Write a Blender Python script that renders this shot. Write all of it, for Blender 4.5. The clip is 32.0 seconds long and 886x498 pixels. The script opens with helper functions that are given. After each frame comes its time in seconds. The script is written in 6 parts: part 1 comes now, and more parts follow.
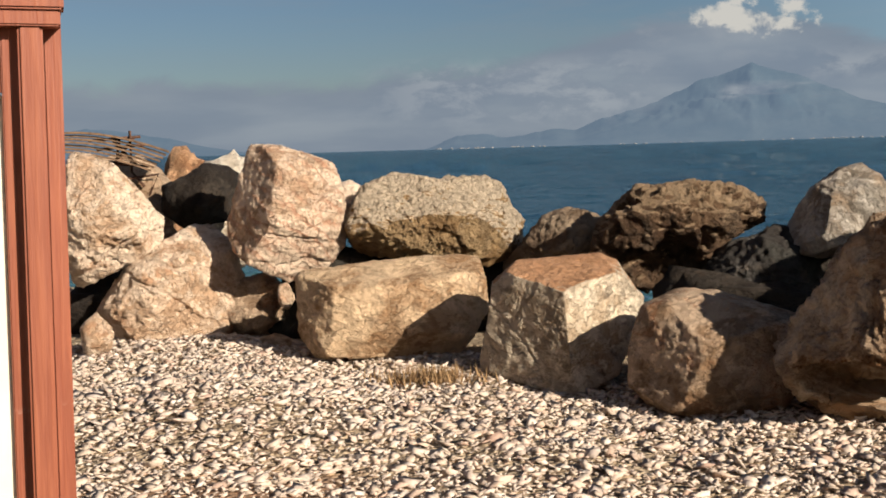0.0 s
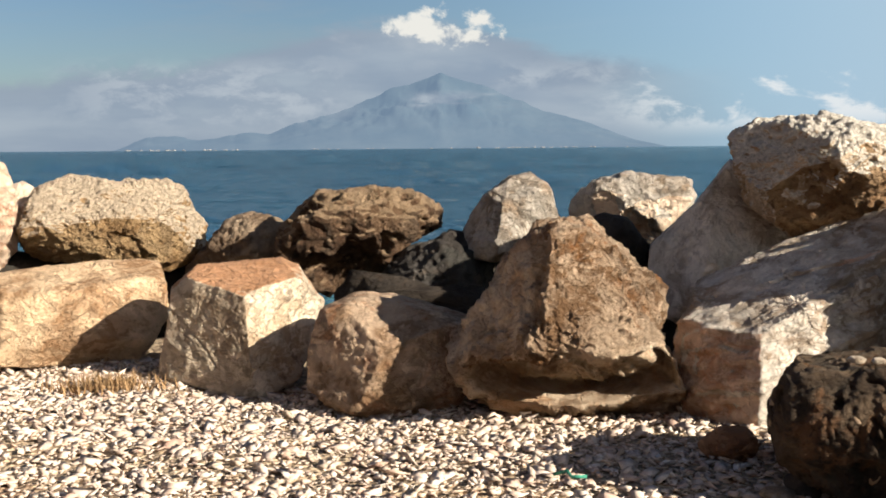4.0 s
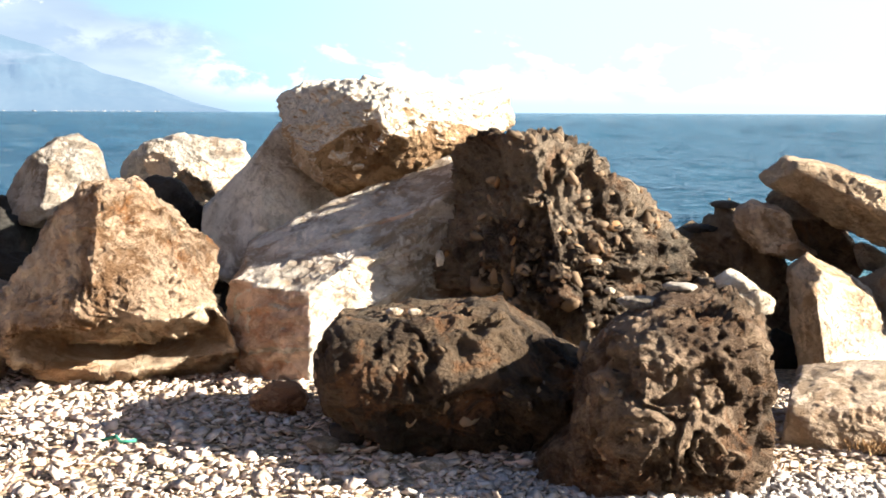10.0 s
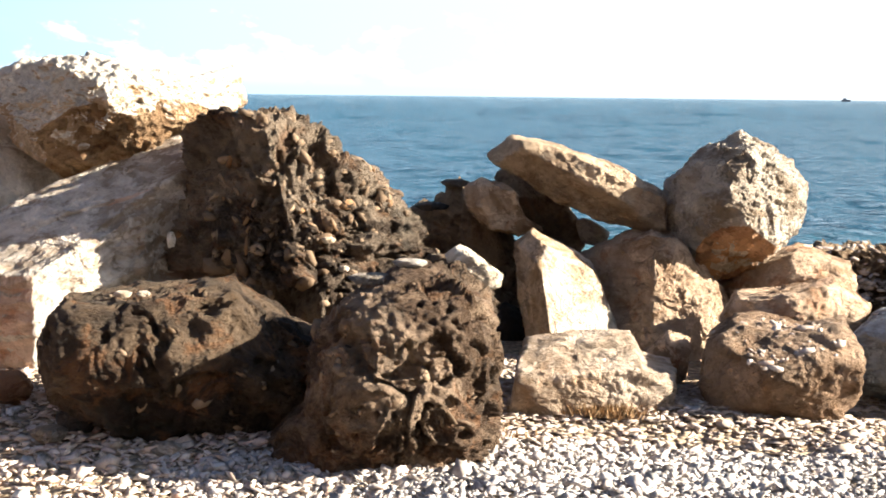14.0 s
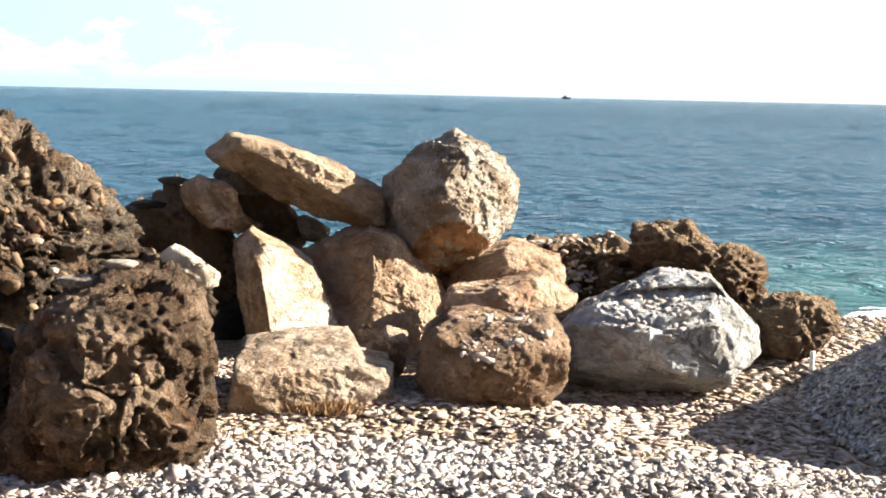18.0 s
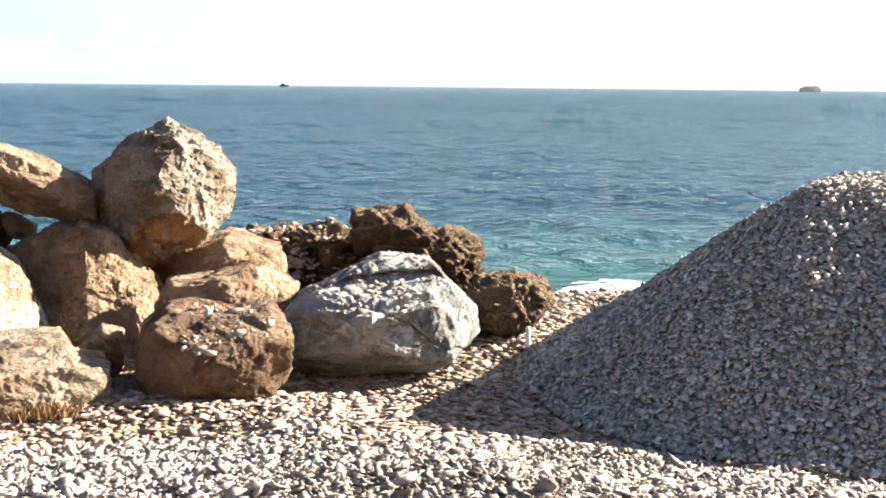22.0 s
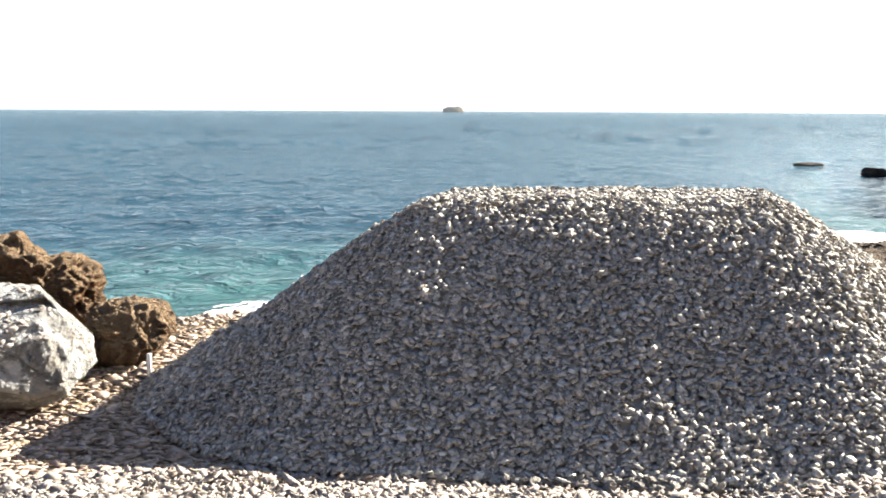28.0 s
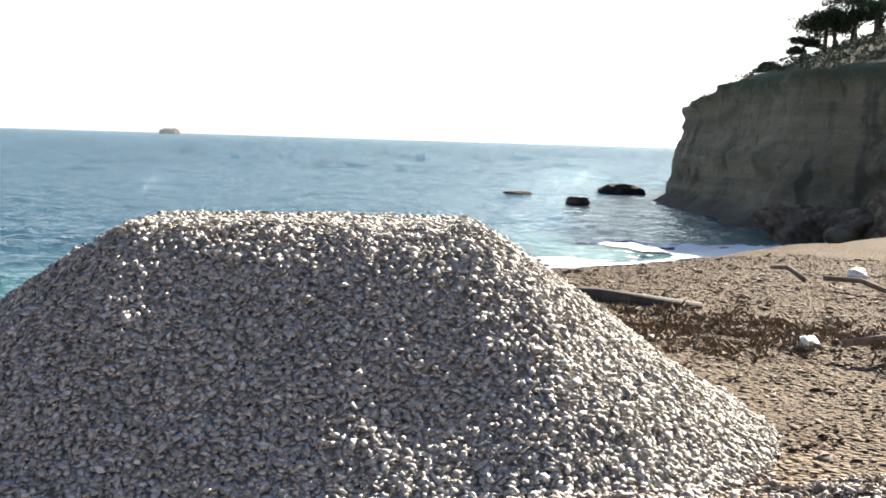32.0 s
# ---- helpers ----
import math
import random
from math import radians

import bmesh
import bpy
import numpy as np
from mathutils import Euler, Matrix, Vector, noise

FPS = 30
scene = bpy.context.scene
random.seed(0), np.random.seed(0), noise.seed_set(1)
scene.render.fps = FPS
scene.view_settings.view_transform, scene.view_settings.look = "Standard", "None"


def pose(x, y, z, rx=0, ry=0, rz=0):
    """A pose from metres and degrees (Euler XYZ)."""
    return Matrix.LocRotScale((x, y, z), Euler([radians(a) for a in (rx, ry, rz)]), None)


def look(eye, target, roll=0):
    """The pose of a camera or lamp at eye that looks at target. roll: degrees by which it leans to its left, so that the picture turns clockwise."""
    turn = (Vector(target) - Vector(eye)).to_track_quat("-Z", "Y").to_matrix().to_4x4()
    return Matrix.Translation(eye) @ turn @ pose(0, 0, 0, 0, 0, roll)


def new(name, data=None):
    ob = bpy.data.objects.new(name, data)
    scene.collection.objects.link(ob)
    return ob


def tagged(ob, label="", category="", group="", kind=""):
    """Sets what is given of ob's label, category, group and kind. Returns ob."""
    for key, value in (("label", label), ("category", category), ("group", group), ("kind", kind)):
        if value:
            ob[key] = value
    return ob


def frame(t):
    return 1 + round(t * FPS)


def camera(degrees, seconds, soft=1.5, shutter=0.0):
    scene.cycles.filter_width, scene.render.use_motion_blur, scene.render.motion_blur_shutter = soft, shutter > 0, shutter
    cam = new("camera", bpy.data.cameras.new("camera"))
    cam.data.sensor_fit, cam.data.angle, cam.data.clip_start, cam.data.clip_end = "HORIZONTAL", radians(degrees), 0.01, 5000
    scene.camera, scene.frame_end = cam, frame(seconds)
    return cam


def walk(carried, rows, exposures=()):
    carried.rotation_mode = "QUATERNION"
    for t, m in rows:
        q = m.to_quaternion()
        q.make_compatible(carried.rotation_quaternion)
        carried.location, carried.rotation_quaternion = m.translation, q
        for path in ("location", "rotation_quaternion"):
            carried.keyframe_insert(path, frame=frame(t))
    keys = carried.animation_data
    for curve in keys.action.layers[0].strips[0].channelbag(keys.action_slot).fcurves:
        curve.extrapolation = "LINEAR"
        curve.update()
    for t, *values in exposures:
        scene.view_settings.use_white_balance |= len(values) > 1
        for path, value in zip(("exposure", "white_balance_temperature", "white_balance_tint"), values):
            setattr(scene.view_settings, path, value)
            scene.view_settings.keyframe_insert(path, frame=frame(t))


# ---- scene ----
cam = camera(38.63, 32.0, soft=1.75)


def aim(yaw, pitch, roll, x, y, z):
    a, b = radians(yaw), radians(pitch)
    d = Vector((math.sin(a) * math.cos(b), math.cos(a) * math.cos(b), math.sin(b)))
    return look((x, y, z), Vector((x, y, z)) + d, roll)


# seconds, heading, tilt, roll, place
ROWS = [
    (0.0, -54.95, -4.55, -1.64, -0.308, 0.110, 1.617),
    (0.5, -53.38, -4.72, -1.74, -0.294, 0.127, 1.618),
    (1.0, -52.33, -4.90, -1.68, -0.287, 0.138, 1.614),
    (1.5, -51.15, -4.73, -1.16, -0.284, 0.140, 1.623),
    (2.0, -49.69, -4.07, -0.80, -0.261, 0.133, 1.622),
    (2.5, -48.11, -4.61, -0.76, -0.240, 0.140, 1.620),
    (3.0, -45.09, -4.56, -0.90, -0.232, 0.116, 1.614),
    (3.5, -43.13, -4.60, -0.89, -0.218, 0.132, 1.616),
    (4.0, -41.08, -4.59, -0.49, -0.205, 0.133, 1.618),
    (4.5, -39.36, -4.46, -0.64, -0.191, 0.139, 1.619),
    (6.5, -31.91, -4.77, -0.81, -0.152, 0.128, 1.613),
    (7.0, -30.63, -4.93, -0.61, -0.138, 0.126, 1.612),
    (7.5, -29.60, -5.38, -0.55, -0.140, 0.128, 1.604),
    (8.0, -27.96, -5.49, -0.41, -0.130, 0.136, 1.604),
    (8.5, -26.36, -5.72, 0.22, -0.119, 0.147, 1.603),
    (9.0, -24.67, -5.32, 0.53, -0.114, 0.144, 1.606),
    (9.5, -23.03, -5.92, 0.32, -0.101, 0.147, 1.600),
    (10.0, -21.59, -6.19, 0.24, -0.101, 0.153, 1.594),
    (10.5, -20.55, -6.57, 0.36, -0.095, 0.151, 1.598),
    (11.0, -19.32, -6.83, 0.36, -0.087, 0.156, 1.597),
    (11.5, -17.99, -6.90, 0.13, -0.079, 0.157, 1.594),
    (12.0, -17.00, -6.97, 0.09, -0.075, 0.159, 1.592),
    (12.5, -15.55, -7.13, -0.03, -0.068, 0.160, 1.589),
    (13.0, -13.46, -7.02, 0.39, -0.055, 0.157, 1.598),
    (13.5, -11.31, -6.72, 0.70, -0.045, 0.146, 1.592),
    (14.0, -9.84, -6.93, 0.63, -0.053, 0.149, 1.580),
    (14.5, -8.17, -6.99, 1.29, 0.017, 0.161, 1.599),
    (16.5, -2.31, -7.07, 1.22, 0.026, 0.160, 1.596),
    (17.0, -1.10, -7.11, 1.16, 0.024, 0.153, 1.596),
    (17.5, 0.60, -7.07, 1.07, 0.029, 0.154, 1.597),
    (18.0, 2.28, -6.97, 1.23, 0.034, 0.141, 1.598),
    (18.5, 4.07, -7.21, 1.38, 0.036, 0.154, 1.599),
    (19.0, 4.95, -6.92, 0.65, 0.039, 0.162, 1.597),
    (19.5, 6.68, -7.06, 0.43, 0.048, 0.162, 1.595),
    (20.0, 8.19, -7.27, 0.75, 0.048, 0.164, 1.595),
    (20.5, 9.87, -7.43, 0.80, 0.053, 0.172, 1.590),
    (21.0, 11.21, -7.88, 0.98, 0.057, 0.174, 1.593),
    (21.5, 13.04, -7.66, 0.82, 0.063, 0.169, 1.590),
    (22.0, 14.84, -7.33, 0.57, 0.062, 0.170, 1.592),
    (22.5, 16.26, -7.42, 1.16, 0.064, 0.164, 1.593),
    (23.0, 17.86, -7.24, 1.15, 0.074, 0.162, 1.593),
    (23.5, 19.40, -6.79, 1.37, 0.068, 0.147, 1.596),
    (24.0, 20.87, -6.36, 1.51, 0.071, 0.142, 1.600),
    (24.5, 22.08, -6.19, 1.43, 0.076, 0.140, 1.596),
    (25.0, 23.39, -6.21, 1.39, 0.082, 0.130, 1.602),
    (25.5, 24.72, -6.22, 1.08, 0.086, 0.121, 1.599),
    (27.5, 28.69, -6.58, 0.45, 0.260, 0.105, 1.591),
    (28.0, 30.42, -6.25, 0.25, 0.267, 0.099, 1.589),
    (28.5, 31.70, -6.02, 0.20, 0.274, 0.092, 1.592),
    (29.0, 33.25, -5.63, 0.18, 0.282, 0.085, 1.594),
    (29.5, 35.21, -5.68, 0.41, 0.287, 0.078, 1.590),
    (30.0, 36.72, -5.54, 0.63, 0.285, 0.070, 1.590),
    (30.5, 37.94, -5.81, 1.12, 0.297, 0.070, 1.591),
    (31.0, 39.85, -5.73, 1.41, 0.301, 0.066, 1.591),
    (31.5, 41.64, -5.24, 1.78, 0.300, 0.058, 1.592),
    (32.0, 43.15, -4.92, 1.72, 0.311, 0.058, 1.594),
]
EXPOSURES = [(0.0, 0.8, 6440, 10), (2.0, 1.04, 6390, 10), (4.0, 1.32, 6340, 9), (9.0, 2.3, 6130, 8), (13.0, 2.41, 6180, 9), (19.0, 2.19, 6290, 9), (24.0, 2.21, 6310, 9), (28.0, 2.27, 6320, 9), (32.0, 2.29, 6280, 9)]
walk(cam, [(r[0], aim(*r[1:])) for r in ROWS], EXPOSURES)

# ---- light ----
SUN_AZ, SUN_EL = 81.0, 24.5
sun = new("sun", bpy.data.lights.new("sun", "SUN"))
sun.data.energy, sun.data.angle, sun.data.color = 5.0, radians(0.55), (1.0, 0.88, 0.72)
sa, se = radians(SUN_AZ), radians(SUN_EL)
sun.matrix_world = look((60 * math.sin(sa), 60 * math.cos(sa), 40), (60 * math.sin(sa) - math.sin(sa) * math.cos(se),
                        60 * math.cos(sa) - math.cos(sa) * math.cos(se), 40 - math.sin(se)))


class Nodes:
    """Small helper to write node trees."""

    def __init__(self, tree):
        self.t = tree
        tree.nodes.clear()

    def n(self, kind, **settings):
        node = self.t.nodes.new(kind)
        if "operation" in settings:
            node.operation = settings["operation"]
        if "clamp" in settings:
            node.use_clamp = settings["clamp"]
        if "interpolation" in settings:
            node.interpolation_type = settings["interpolation"]
        if "blend" in settings:
            node.data_type, node.blend_type = "RGBA", settings["blend"]
        if "feature" in settings:
            node.feature = settings["feature"]
        return node

    def put(self, node, values):
        for key, value in values.items():
            if isinstance(value, bpy.types.NodeSocket):
                self.t.links.new(value, node.inputs[key])
            else:
                node.inputs[key].default_value = value
        return node

    def math(self, op, a, b=0.0, c=0.0, clamp=False):
        node = self.n("ShaderNodeMath", operation=op, clamp=clamp)
        return self.put(node, {0: a, 1: b, 2: c}).outputs[0]

    def ramp(self, x, a, b, lo=0.0, hi=1.0, kind="SMOOTHSTEP"):
        node = self.n("ShaderNodeMapRange", interpolation=kind)
        return self.put(node, {0: x, 1: a, 2: b, 3: lo, 4: hi}).outputs[0]

    def mix(self, f, a, b, how="MIX"):
        node = self.n("ShaderNodeMix", blend=how)
        return self.put(node, {0: f, 6: a, 7: b}).outputs[2]

    def noise(self, v, scale, detail=4.0, rough=0.55, warp=0.0):
        node = self.n("ShaderNodeTexNoise")
        return self.put(node, {"Vector": v, "Scale": scale, "Detail": detail, "Roughness": rough, "Distortion": warp}).outputs[0]

    def cells(self, v, scale, feature="F1", out="Distance"):
        node = self.n("ShaderNodeTexVoronoi", feature=feature)
        return self.put(node, {"Vector": v, "Scale": scale}).outputs[out]

    def warped(self, v, scale, amount):
        node = self.n("ShaderNodeTexNoise")
        shift = self.put(node, {"Vector": v, "Scale": scale, "Detail": 3.0}).outputs["Color"]
        half = self.put(self.n("ShaderNodeVectorMath", operation="SUBTRACT"), {0: shift, 1: (0.5, 0.5, 0.5)}).outputs[0]
        node = self.put(self.n("ShaderNodeVectorMath", operation="SCALE"), {0: half})
        node.inputs["Scale"].default_value = amount
        return self.put(self.n("ShaderNodeVectorMath", operation="ADD"), {0: v, 1: node.outputs[0]}).outputs[0]

    def facets(self, v, scale):
        """Height of broken planes: each cell is tilted its own way."""
        cell = self.put(self.n("ShaderNodeTexVoronoi"), {"Vector": v, "Scale": scale})
        away = self.put(self.n("ShaderNodeVectorMath", operation="SUBTRACT"), {0: v, 1: cell.outputs["Position"]}).outputs[0]
        lean = self.put(self.n("ShaderNodeVectorMath", operation="SUBTRACT"), {0: cell.outputs["Color"], 1: (0.5, 0.5, 0.5)}).outputs[0]
        dot = self.put(self.n("ShaderNodeVectorMath", operation="DOT_PRODUCT"), {0: away, 1: lean}).outputs["Value"]
        return self.math("MULTIPLY", dot, scale)

    def stretch(self, v, s, turn=(0, 0, 0)):
        node = self.n("ShaderNodeMapping")
        return self.put(node, {"Vector": v, "Scale": s, "Rotation": turn}).outputs[0]


def rgb(r, g, b):
    return (r, g, b, 1.0)


world = bpy.data.worlds.new("sky")
scene.world = world
world.use_nodes = True
k = Nodes(world.node_tree)
sky = k.n("ShaderNodeTexSky")
sky.sky_type, sky.sun_disc = "NISHITA", False
sky.sun_elevation, sky.sun_rotation = radians(SUN_EL), radians(SUN_AZ)
sky.air_density, sky.dust_density, sky.ozone_density, sky.altitude = 1.0, 0.5, 2.0, 2.0
way = k.n("ShaderNodeTexCoord").outputs["Generated"]
parts = k.put(k.n("ShaderNodeSeparateXYZ"), {0: way})
az = k.math("MULTIPLY", k.math("ARCTAN2", parts.outputs[0], parts.outputs[1]), 57.2958)
el = k.math("MULTIPLY", k.math("ARCSINE", parts.outputs[2]), 57.2958)
flat = k.put(k.n("ShaderNodeCombineXYZ"), {0: az, 1: el, 2: 0.0}).outputs[0]
# low grey cloud bank, heaped up against the mountain
ragged = k.math("MULTIPLY", k.math("SUBTRACT", k.noise(k.stretch(flat, (0.22, 0.5, 1)), 1.0, 7, 0.62, 0.4), 0.5), 2.0)
heap = k.math("MULTIPLY", k.math("POWER", 2.718, k.math("MULTIPLY", k.math("POWER", k.math("DIVIDE", k.math("ADD", az, 43.0), 8.0), 2.0), -1.0)), 2.6)
brim = k.math("ADD", k.math("ADD", 3.3, heap), ragged)
bank = k.math("MULTIPLY", k.ramp(k.math("SUBTRACT", brim, el), -0.15, 0.7), k.ramp(az, -36.0, -27.0, 1.0, 0.0))
bank_tone = k.noise(k.stretch(flat, (0.10, 0.5, 1)), 1.0, 4, 0.5, 0.1)
bank_col = k.mix(k.ramp(bank_tone, 0.36, 0.74), rgb(4.4, 5.4, 6.8), rgb(6.2, 7.1, 8.1))
bank_col = k.mix(k.ramp(k.math("SUBTRACT", brim, el), 0.3, 2.0, 0.5, 0.0), bank_col, rgb(4.6, 5.4, 6.5))
billow = k.noise(k.stretch(flat, (0.30, 0.7, 1)), 1.0, 6, 0.52, 0.1)
billow = k.math("MULTIPLY", k.ramp(billow, 0.50, 0.66, 0.0, 0.22), k.math("MULTIPLY", k.ramp(az, -57.0, -46.0), k.ramp(k.math("SUBTRACT", brim, el), 0.2, 3.2, 1.0, 0.15)))
bank_col = k.mix(billow, bank_col, rgb(10.5, 10.6, 10.6))
# bright heads of cumulus: one above the mountain, a row farther along the horizon
puff = k.noise(k.stretch(flat, (0.8, 1.0, 1)), 1.0, 8, 0.6, 0.2)
head_x = k.math("POWER", k.math("DIVIDE", k.math("ADD", az, 41.0), 2.9), 2.0)
head_y = k.math("POWER", k.math("DIVIDE", k.math("SUBTRACT", el, 5.35), 0.85), 2.0)
head = k.math("SUBTRACT", 1.0, k.math("ADD", head_x, head_y))
head = k.ramp(k.math("ADD", head, k.math("MULTIPLY", k.math("SUBTRACT", puff, 0.5), 5.5)), 0.1, 1.0)
tower = k.noise(k.stretch(flat, (0.26, 0.5, 1)), 1.0, 7, 0.6, 0.25)
tower = k.math("ADD", tower, k.ramp(el, 0.4, 5.4, 0.14, -0.22, "LINEAR"))
row = k.math("MULTIPLY", k.ramp(tower, 0.52, 0.63), k.ramp(az, -36.0, -29.0))
row = k.math("MULTIPLY", k.math("MULTIPLY", row, k.ramp(el, 0.2, 1.6)), k.ramp(az, -12.0, 20.0, 1.0, 0.25))
veil = k.math("MULTIPLY", k.ramp(k.noise(k.stretch(flat, (0.05, 0.35, 1)), 1.0, 5, 0.6, 0.6), 0.45, 0.75), k.ramp(el, 2.0, 8.0, 0.0, 0.4))
clear = k.mix(1.0, sky.outputs[0], rgb(0.88, 0.98, 1.15), "MULTIPLY")
tone = k.mix(veil, clear, rgb(5.6, 6.0, 6.4))
thin = k.math("MULTIPLY", k.ramp(az, -50.0, -20.0, 0.0, 0.9), k.ramp(el, 14.0, 40.0, 1.0, 0.0))
thin_col = k.mix(k.ramp(az, -36.0, -12.0), rgb(5.8, 8.9, 11.5), rgb(7.2, 9.2, 10.8))
thin_col = k.mix(k.ramp(az, -20.0, 22.0), thin_col, rgb(10.0, 10.2, 10.4))
# white haze round the sun
apart = k.math("SQRT", k.math("ADD", k.math("POWER", k.math("SUBTRACT", az, SUN_AZ), 2.0), k.math("POWER", k.math("SUBTRACT", el, SUN_EL), 2.0)))
thin_col = k.mix(k.ramp(apart, 58.0, 12.0), thin_col, rgb(26.0, 25.0, 23.0))
tone = k.mix(thin, tone, thin_col)
tone = k.mix(k.math("MULTIPLY", bank, 0.93), tone, bank_col)
tone = k.mix(k.math("MULTIPLY", row, 0.8), tone, rgb(13.0, 13.0, 12.8))
tone = k.mix(head, tone, rgb(13.0, 12.6, 11.6))
tone = k.mix(1.0, tone, rgb(0.53, 0.53, 0.53), "MULTIPLY")
back = k.put(k.n("ShaderNodeBackground"), {0: tone, 1: 0.05})
k.t.links.new(back.outputs[0], k.n("ShaderNodeOutputWorld").inputs[0])


# ---- materials ----
def material(name, build):
    m = bpy.data.materials.new(name)
    m.use_nodes = True
    k = Nodes(m.node_tree)
    shader = k.n("ShaderNodeBsdfPrincipled")
    k.t.links.new(shader.outputs[0], k.n("ShaderNodeOutputMaterial").inputs[0])
    build(k, shader)
    return m


def bumped(k, shader, height, dist, strength=1.0):
    node = k.put(k.n("ShaderNodeBump"), {"Height": height, "Distance": dist, "Strength": strength})
    k.t.links.new(node.outputs[0], shader.inputs["Normal"])


def place(k, spread=37.0):
    """Object coordinates, shifted at random from thing to thing."""
    co = k.n("ShaderNodeTexCoord").outputs["Object"]
    jump = k.math("MULTIPLY", k.n("ShaderNodeObjectInfo").outputs["Random"], spread)
    node = k.put(k.n("ShaderNodeVectorMath", operation="ADD"), {0: co, 1: k.put(k.n("ShaderNodeCombineXYZ"), {0: jump, 1: jump, 2: jump}).outputs[0]})
    return node.outputs[0]


def paler(col, by):
    by = min(by, 0.84 / max(col))
    return [c * by for c in col]


def stone(name, light, mid, dark, stain, amount=0.5, veins=0.0, tilt=0.5, grain=0.012, pits=0.3, rough=0.9, cap=None, bleach=0.8):
    light, mid = paler(light, 1.02), paler(mid, 0.74)
    light, mid = [light[0] * 1.01, light[1] * 0.985, light[2] * 0.97], [mid[0] * 1.05, mid[1] * 0.955, mid[2] * 0.87]
    stain = [stain[0] * 1.05, stain[1] * 0.92, stain[2] * 0.80]

    def build(k, s):
        v = place(k)
        bent = k.warped(v, 2.0, 0.25)
        broad = k.noise(bent, 1.7, 6, 0.6, 0.5)
        col = k.mix(k.ramp(broad, 0.44, 0.56), rgb(*mid), rgb(*light))
        patch = k.noise(bent, 3.6, 9, 0.68, 0.4)
        col = k.mix(k.ramp(patch, 0.52, 0.62, 0.0, amount), col, rgb(*stain))
        # lichen and grey weathering, iron-brown washes
        moss = k.noise(k.stretch(bent, (1.3, 1.0, 0.8), (0.9, 0.1, 0.4)), 2.3, 8, 0.68, 0.6)
        col = k.mix(k.ramp(moss, 0.53, 0.64, 0.0, 0.5), col, rgb(*[c * 0.55 + g for c, g in zip(mid, (0.035, 0.04, 0.035))]))
        chalk = k.noise(k.stretch(bent, (1, 1, 1.4), (0.2, 0.5, 0.9)), 3.3, 10, 0.72, 0.3)
        col = k.mix(k.ramp(chalk, 0.52, 0.575, 0.0, 0.75 * bleach), col, rgb(*paler(light, 1.55)))
        fine = k.noise(v, 30.0, 7, 0.72)
        mott = k.noise(v, 9.0, 9, 0.74, 0.2)
        spot = k.math("MULTIPLY", k.ramp(mott, 0.54, 0.60), k.ramp(k.noise(v, 1.9, 4, 0.6), 0.40, 0.60, 0.1, 1.0))
        col = k.mix(k.math("MULTIPLY", spot, 0.10 + 0.5 * pits), col, rgb(*dark))
        speck = k.math("MULTIPLY", k.ramp(fine, 0.56, 0.66), k.ramp(patch, 0.42, 0.58, 0.08, 0.3 + 0.5 * pits))
        col = k.mix(speck, col, rgb(*dark))
        hole = k.cells(k.warped(v, 8.0, 0.05), 15.0)
        pit = k.math("MULTIPLY", k.ramp(hole, 0.12, 0.34, 1.0, 0.0), k.ramp(k.noise(v, 3.1, 3), 0.45, 0.62, 0.0, pits))
        col = k.mix(k.math("MULTIPLY", pit, 0.7), col, rgb(*dark))
        flake = k.ramp(k.noise(k.stretch(bent, (1, 1, 1.6), (0.4, tilt, 0.1)), 6.5, 9, 0.66, 0.3), 0.505, 0.53)
        col = k.mix(k.math("MULTIPLY", flake, 0.38 * bleach), col, rgb(*paler(light, 1.42)))
        seam = k.cells(k.stretch(k.warped(v, 2.2, 0.5), (1.0, 1.0, 2.6), (0.6, tilt, 0.3)), 2.6, "DISTANCE_TO_EDGE")
        seam = k.math("MULTIPLY", k.ramp(seam, 0.0, 0.022, 1.0, 0.0), k.ramp(k.noise(v, 2.9, 5), 0.57, 0.66))
        col = k.mix(k.math("MULTIPLY", seam, 0.45), col, rgb(*[c * 0.6 for c in dark]))
        h = k.math("ADD", k.math("MULTIPLY", fine, 0.8), k.math("MULTIPLY", mott, 1.2))
        h = k.math("SUBTRACT", h, k.math("MULTIPLY", pit, 1.2))
        h = k.math("ADD", h, k.math("MULTIPLY", k.facets(k.warped(v, 11.0, 0.06), 20.0), 0.55))
        h = k.math("ADD", h, k.math("MULTIPLY", k.ramp(k.noise(bent, 13.0, 6, 0.65, 0.4), 0.46, 0.54), 0.4))
        h = k.math("ADD", h, k.math("MULTIPLY", flake, 0.35))
        h = k.math("SUBTRACT", h, k.math("MULTIPLY", seam, 1.0))
        if veins:
            bands = k.n("ShaderNodeTexWave")
            bands.wave_profile = "SAW"
            k.put(bands, {"Vector": k.stretch(v, (1, 1, 1), (0.3, tilt, 0.2)), "Scale": 2.6, "Distortion": 7.0, "Detail": 5.0, "Detail Scale": 1.3, "Detail Roughness": 0.65})
            streak = k.math("MULTIPLY", k.ramp(bands.outputs[1], 0.6, 0.97, 0.0, veins), k.ramp(moss, 0.35, 0.6, 0.3, 1.0))
            col = k.mix(streak, col, rgb(*stain))
            h = k.math("SUBTRACT", h, k.math("MULTIPLY", streak, 0.6))
